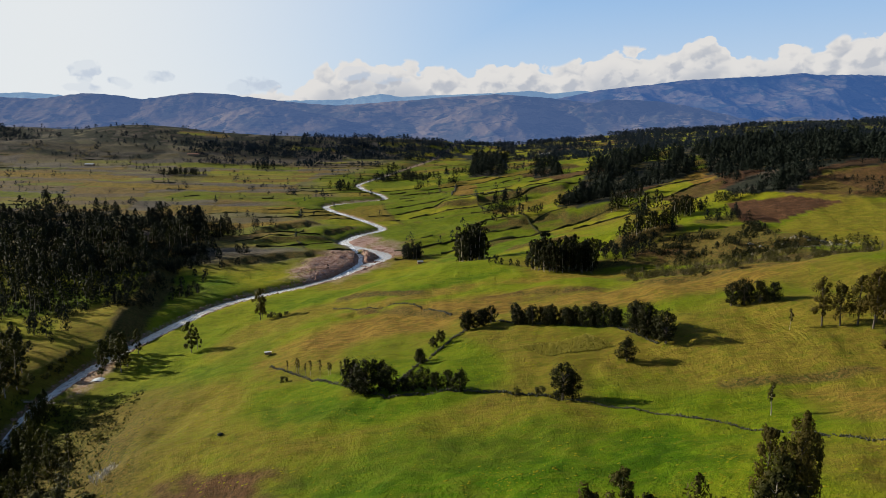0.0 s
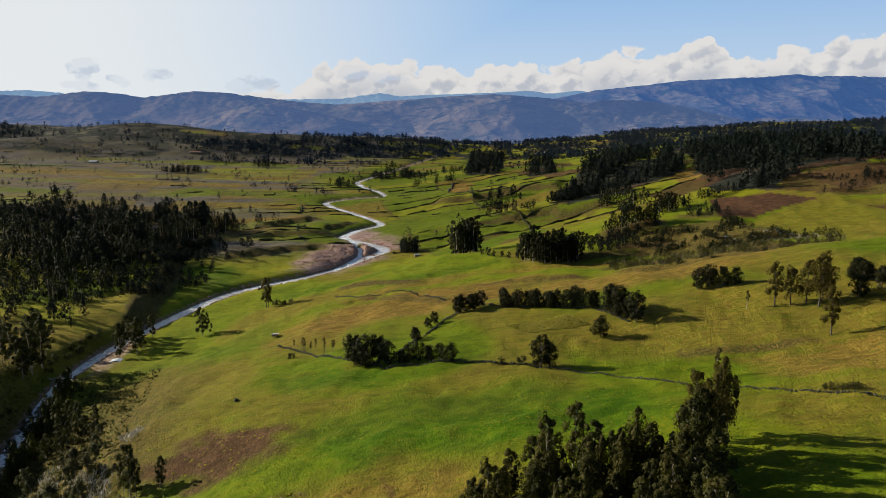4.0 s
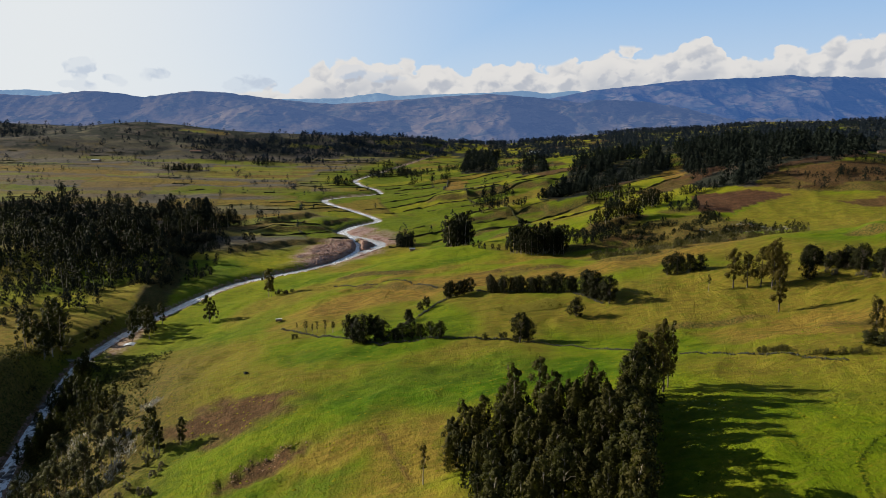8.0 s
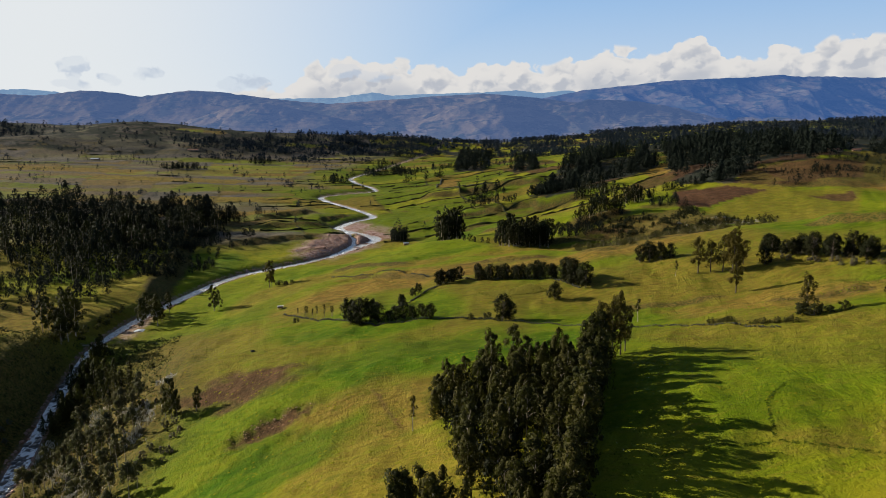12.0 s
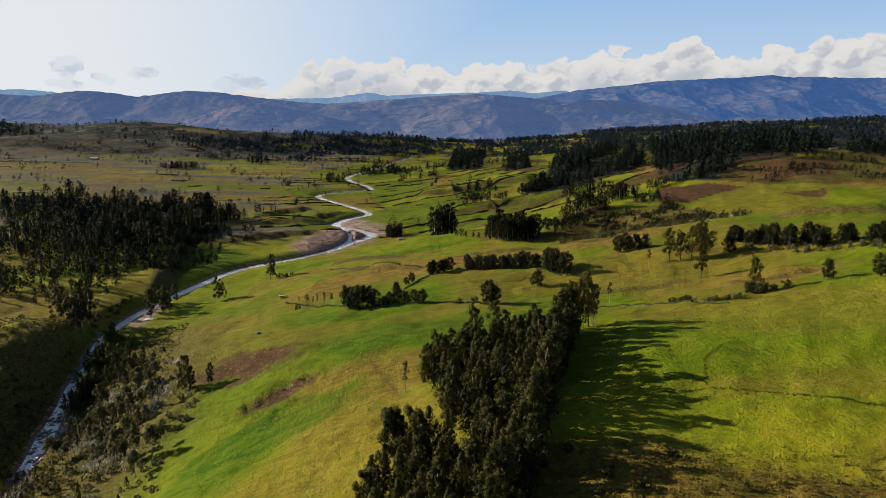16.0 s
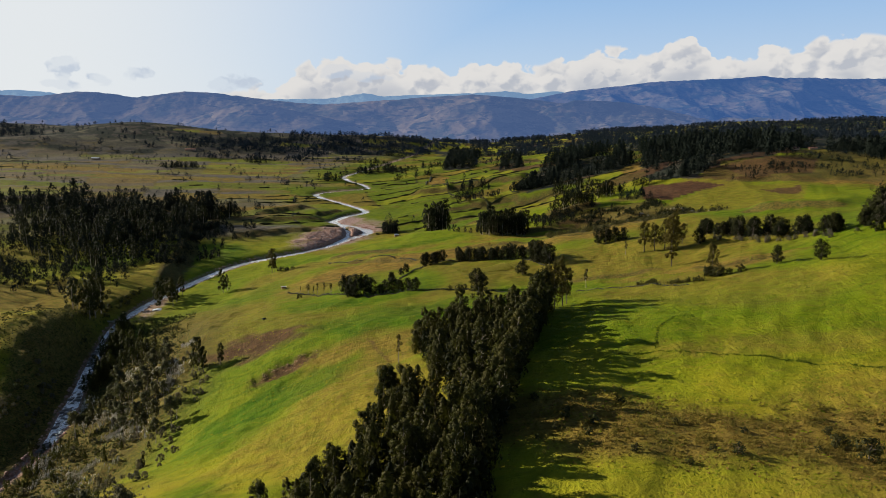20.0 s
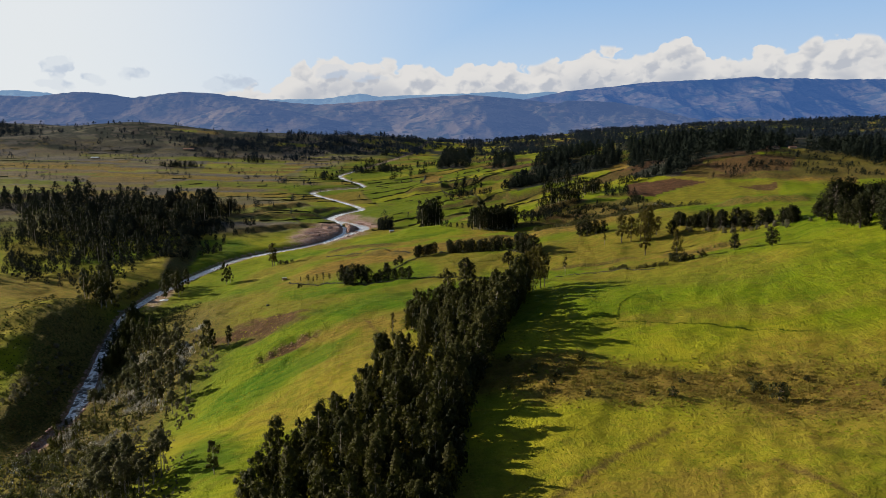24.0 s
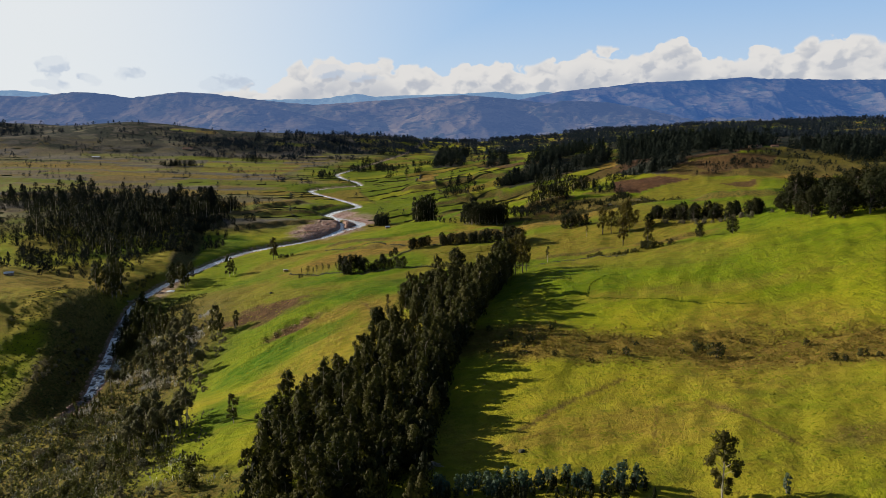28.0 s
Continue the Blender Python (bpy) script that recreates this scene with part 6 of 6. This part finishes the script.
def boulder(x, y, s, label, seed, mat="rock"):
    bm = bmesh.new()
    bmesh.ops.create_icosphere(bm, subdivisions=3, radius=s)
    for v in bm.verts:
        k = 1 + 0.35 * noise.noise(v.co * (1.1 / s) + Vector((seed, seed * 2, 0))) + 0.12 * noise.noise(v.co * (3 / s))
        v.co = Vector((v.co.x * k, v.co.y * k * 0.85, v.co.z * k * 0.6))
    me = bpy.data.meshes.new("boulder")
    bm.to_mesh(me)
    bm.free()
    me.materials.append(M[mat])
    ob = new("boulder", me)
    ob.matrix_basis = pose(x, y, float(land(x, y)) + 0.15 * s, 0, 0, seed * 40)
    tagged(ob, label, "rock")


shed()
footbridge()
sheet()
log_pile()
boulder(36, -84, 0.9, "pale boulder lying on the pasture", 1, "stone")
boulder(-106, 296, 1.3, "dark boulder on the green slope", 2, "stone")
for i, (x, y, s) in enumerate(((-96, 788, 2.2), (-104, 800, 1.6), (-128, 826, 2.6), (-88, 826, 1.8), (-112, 770, 1.5), (-140, 852, 2.2), (-122, 790, 2.0), (-80, 842, 1.5))):
    boulder(x, y, s, "reddish boulder on the gravel bar", 3 + i)
house("farmhouse", "long low farmhouse with a red clay roof above the bare slope", 525, 852, 8, 18, 7, 3.0, "adobe", "tile", 3)
house("farmhouse", "adobe house with a clay roof at the wood's edge", 560, 862, -10, 10, 6, 2.8, "adobe", "tile", 2)
house("farmhouse", "white house with a pale roof on the plateau", 640, 1010, 12, 12, 7, 3.0, "white", "tin", 2)
house("farmhouse", "long white building with a pale roof among the trees", 282, 2055, 5, 46, 9, 4.0, "white", "tin", 6)
house("farmhouse", "white gabled house among far fields", 448, 1690, 30, 14, 9, 6.0, "white", "tin", 2)
house("farmhouse", "small house with a bluish roof on the tawny plain", -905, 1880, -5, 22, 10, 4.0, "adobe", "tin", 3)
house("farmhouse", "house with a clay roof before the wooded hill", -700, 2060, 3, 30, 9, 4.0, "adobe", "tile", 4)
house("farmhouse", "small tin-roofed house on the brown terrace", -402, 471, 20, 8, 5, 2.6, "adobe", "tin", 2)
house("farmhouse", "pale hut on the valley meadow", -35, 800, 10, 6, 4, 2.4, "adobe", "tin", 1)


def rubble(name, label, test, count, box, size, seed, mat):
    """Loose stones scattered over a stretch of ground."""
    rnd = np.random.RandomState(seed)
    pts = np.array([s[:2] for s in spots_in(test, count, box, (1, 2), seed)])
    z = land(pts[:, 0], pts[:, 1])
    corner = np.array([(-1, -1, -0.6), (1, -1, -0.6), (1, 1, -0.6), (-1, 1, -0.6), (-0.7, -0.7, 0.7), (0.7, -0.7, 0.7), (0.7, 0.7, 0.7), (-0.7, 0.7, 0.7)])
    quad = np.array([(0, 3, 2, 1), (4, 5, 6, 7), (0, 1, 5, 4), (1, 2, 6, 5), (2, 3, 7, 6), (3, 0, 4, 7)])
    s = size * (0.3 + rnd.rand(count) ** 2)
    v = corner[None] * s[:, None, None] * rnd.uniform(0.6, 1.3, (count, 8, 3)) + np.stack([pts[:, 0], pts[:, 1], z + 0.1 * s], -1)[:, None]
    f = (quad[None] + 8 * np.arange(count)[:, None, None]).reshape(-1, 4)
    tagged(new(name, mesh_of(name, v.reshape(-1, 3), f, M[mat])), label, "stones", kind="stuff")


rubble("gravel_stones", "loose reddish stones of the gravel bar", lambda x, y: blob(x, y, -122, 808, 32, 66, -22, 0.35) * (strand_d(x, y) > 5), 1700, (-175, 715, -60, 900), 0.75, 91, "rock")
rubble("bank_stones", "loose stones along the stream banks", lambda x, y: ((np.abs(river_d(x, y)) > half_width(y) + 0.5) & (np.abs(river_d(x, y)) < half_width(y) + 5)).astype(float), 1600, (-280, 120, -60, 900), 0.8, 92, "rock")
rubble("scarp_stones", "broken earth and stones of the scarp", lambda x, y: blob(x, y, -70, 178, 15, 4, 8, 0.3), 170, (-100, 150, -40, 190), 0.28, 93, "adobe")


def tufts(name, label, test, count, box, high, seed, mat, per=4, lean=0.5):
    """Small tufts of blades or stalks."""
    rnd = np.random.RandomState(seed)
    pts = np.array([s[:2] for s in spots_in(test, count, box, (1, 2), seed)])
    x, y = np.repeat(pts[:, 0], per), np.repeat(pts[:, 1], per)
    n = len(x)
    p = np.stack([x + rnd.normal(size=n) * 0.18, y + rnd.normal(size=n) * 0.18, np.repeat(land(pts[:, 0], pts[:, 1]), per) - 0.05], -1)
    a = rnd.uniform(0, 6.283, n)
    h = high * rnd.uniform(0.6, 1.3, n)
    side = np.stack([np.cos(a), np.sin(a), 0 * a], -1) * (h * 0.45)[:, None]
    tip = np.stack([rnd.normal(size=n) * lean, rnd.normal(size=n) * lean, np.ones(n)], -1) * h[:, None]
    v = np.stack([p - side, p + side, p + tip], 1).reshape(-1, 3)
    tagged(new(name, mesh_of(name, v, np.arange(3 * n).reshape(n, 3), M[mat])), label, "grass", kind="stuff")


def hummocks(name, label, test, count, box, seed, mat):
    """Low uneven mounds of coarse grass."""
    rnd = np.random.RandomState(seed)
    xs, ys = [], []
    while sum(map(len, xs)) < count:
        x, y = rnd.uniform(box[0], box[2], 20000), rnd.uniform(box[1], box[3], 20000)
        ok = test(x, y) > rnd.rand(20000)
        xs.append(x[ok]), ys.append(y[ok])
    x, y = np.concatenate(xs)[:count], np.concatenate(ys)[:count]
    r = 0.3 + 0.5 * rnd.rand(count) ** 2
    a = np.arange(5) * 1.2566 + rnd.rand(count, 1) * 6
    rr = r[:, None] * (0.7 + 0.6 * rnd.rand(count, 5))
    bx, by = x[:, None] + rr * np.cos(a) * 1.25, y[:, None] + rr * np.sin(a)
    g = land(x, y)
    ring = np.stack([bx, by, np.repeat(g[:, None], 5, 1) - 0.25], -1)
    tip = np.stack([x + 0.2 * r * rnd.normal(size=count), y, g + r * (0.2 + 0.3 * rnd.rand(count))], -1)[:, None]
    v = np.concatenate([ring, tip], 1).reshape(-1, 3)
    f = (np.array([(i, (i + 1) % 5, 5) for i in range(5)])[None] + 6 * np.arange(count)[:, None, None]).reshape(-1, 3)
    tagged(new(name, mesh_of(name, v, f, M[mat], True)), label, "grass", kind="stuff")


def plumes(name, label, test, count, box, high, seed):
    """Feathery pale seed heads on thin stalks, in tussocks."""
    rnd = np.random.RandomState(seed)
    pts = np.array([s[:2] for s in spots_in(test, count, box, (1, 2), seed)])
    per = 6
    x, y = np.repeat(pts[:, 0], per) + rnd.normal(size=count * per) * 0.5, np.repeat(pts[:, 1], per) + rnd.normal(size=count * per) * 0.5
    g = np.repeat(land(pts[:, 0], pts[:, 1]), per)
    n = len(x)
    h = high * rnd.uniform(0.55, 1.25, n)
    lean = np.stack([rnd.normal(size=n) * 0.25 + 0.12, rnd.normal(size=n) * 0.25, np.ones(n)], -1)
    foot = np.stack([x, y, g - 0.1], -1)
    neck, tip = foot + lean * (0.55 * h)[:, None], foot + lean * h[:, None]
    a = rnd.uniform(0, 6.283, n)
    side = np.stack([np.cos(a), np.sin(a), 0 * a], -1) * (0.07 * h)[:, None]
    heart = (neck + tip) / 2
    v = np.stack([neck, heart - side, tip, heart + side, foot - 0.12 * side, foot + 0.12 * side, neck + 0.12 * side, neck - 0.12 * side], 1).reshape(-1, 3)
    f = (np.array([(0, 1, 2, 3), (4, 5, 6, 7)])[None] + 8 * np.arange(n)[:, None, None]).reshape(-1, 4)
    tagged(new(name, mesh_of(name, v, f, M["plume"])), label, "grass", kind="stuff")


plumes("bank_plume_grass", "pale feathery plume grass over the stream bank", lambda x, y: ((river_d(x, y) > 7) & (river_d(x, y) < 80)) * step(0.0, 0.5, waves(x, y, 34, 121)), 1000, (-270, 120, -95, 300), 2.8, 122)
plumes("slope_plume_grass", "pale feathery plume grass over the brushy slope", lambda x, y: plot(x, y, [(-230, 110), (-130, 70), (-100, 25), (-86, -6), (-72, -38), (-48, -72), (-22, -100), (-80, -120), (-200, 20)]) * step(-0.2, 0.5, waves(x, y, 27, 123)), 520, (-240, -125, -15, 120), 2.0, 124)
rubble("knoll_rocks", "pale weathered rocks among the bushes of the knoll", lambda x, y: blob(x, y, 258, 535, 34, 16, -20, 0.4), 150, (210, 500, 310, 575), 1.0, 146, "pale_rock")
rubble("stream_boulders", "wet boulders standing in the rapids", lambda x, y: (np.abs(river_d(x, y)) < half_width(y) + 1.5).astype(float), 260, (-260, 205, -205, 420), 1.7, 125, "wet_rock")
open_pasture = lambda x, y: (0.25 + 0.75 * step(-0.4, 0.5, waves(x, y, 31, 105))) * (1 - band(x, y, 76, -40, 38, -69, 2.0))
hummocks("pasture_hummocks", "small mounds of coarse green grass over the pasture", open_pasture, 11000, (5, -130, 260, 200), 106, "hummock")
hummocks("meadow_hummocks", "small mounds of coarse grass over the stream meadow", open_pasture, 9000, (-170, 40, 120, 420), 107, "hummock")
tufts("pasture_tussocks", "coarse darker grass tussocks in the pasture", lambda x, y: step(-0.3, 0.6, waves(x, y, 46, 95)) * (1 - blob(x, y, 60, 80, 4, 4)), 6000, (-80, -130, 220, 300), 0.32, 94, "tuft")
tufts("rough_herbs", "rough brown herbs on the pasture bank", lambda x, y: band(x, y, 22, 22, 158, -40, 21), 2200, (0, -90, 190, 70), 0.45, 96, "herb", 5)
tufts("slope_scrub", "tangled low scrub of the steep slopes", lambda x, y: np.maximum(blob(x, y, -125, -10, 36, 80, 25), ((np.abs(river_d(x, y)) > 9) & (np.abs(river_d(x, y)) < 70) & (y < 440)).astype(float)), 9000, (-330, -120, -20, 440), 0.8, 97, "shrub", 5)
tufts("dry_grass", "dry seed heads on the brushy slope", lambda x, y: blob(x, y, -125, 10, 36, 90, 25), 5000, (-200, -110, -20, 150), 0.9, 98, "silver", 3, 0.25)
tufts("overgrown_line", "dark line of coarse grass along an old boundary", lambda x, y: np.maximum.reduce([band(x, y, 54, 59, 86, 59, 0.5), band(x, y, 86, 59, 142, 18, 0.5), band(x, y, 86, 59, 93, 80, 0.4), band(x, y, 93, 80, 104, 90, 0.4)]), 600, (50, 10, 150, 95), 0.32, 100, "tuft")
tufts("crop_rows", "rows of ripening maize in the walled field", lambda x, y: plot(x, y, [(28, 352), (40, 330), (72, 335), (62, 358)]) * ((y + 0.2 * x) % 1.6 < 0.5), 1500, (20, 320, 80, 365), 0.9, 99, "maize", 3, 0.3)
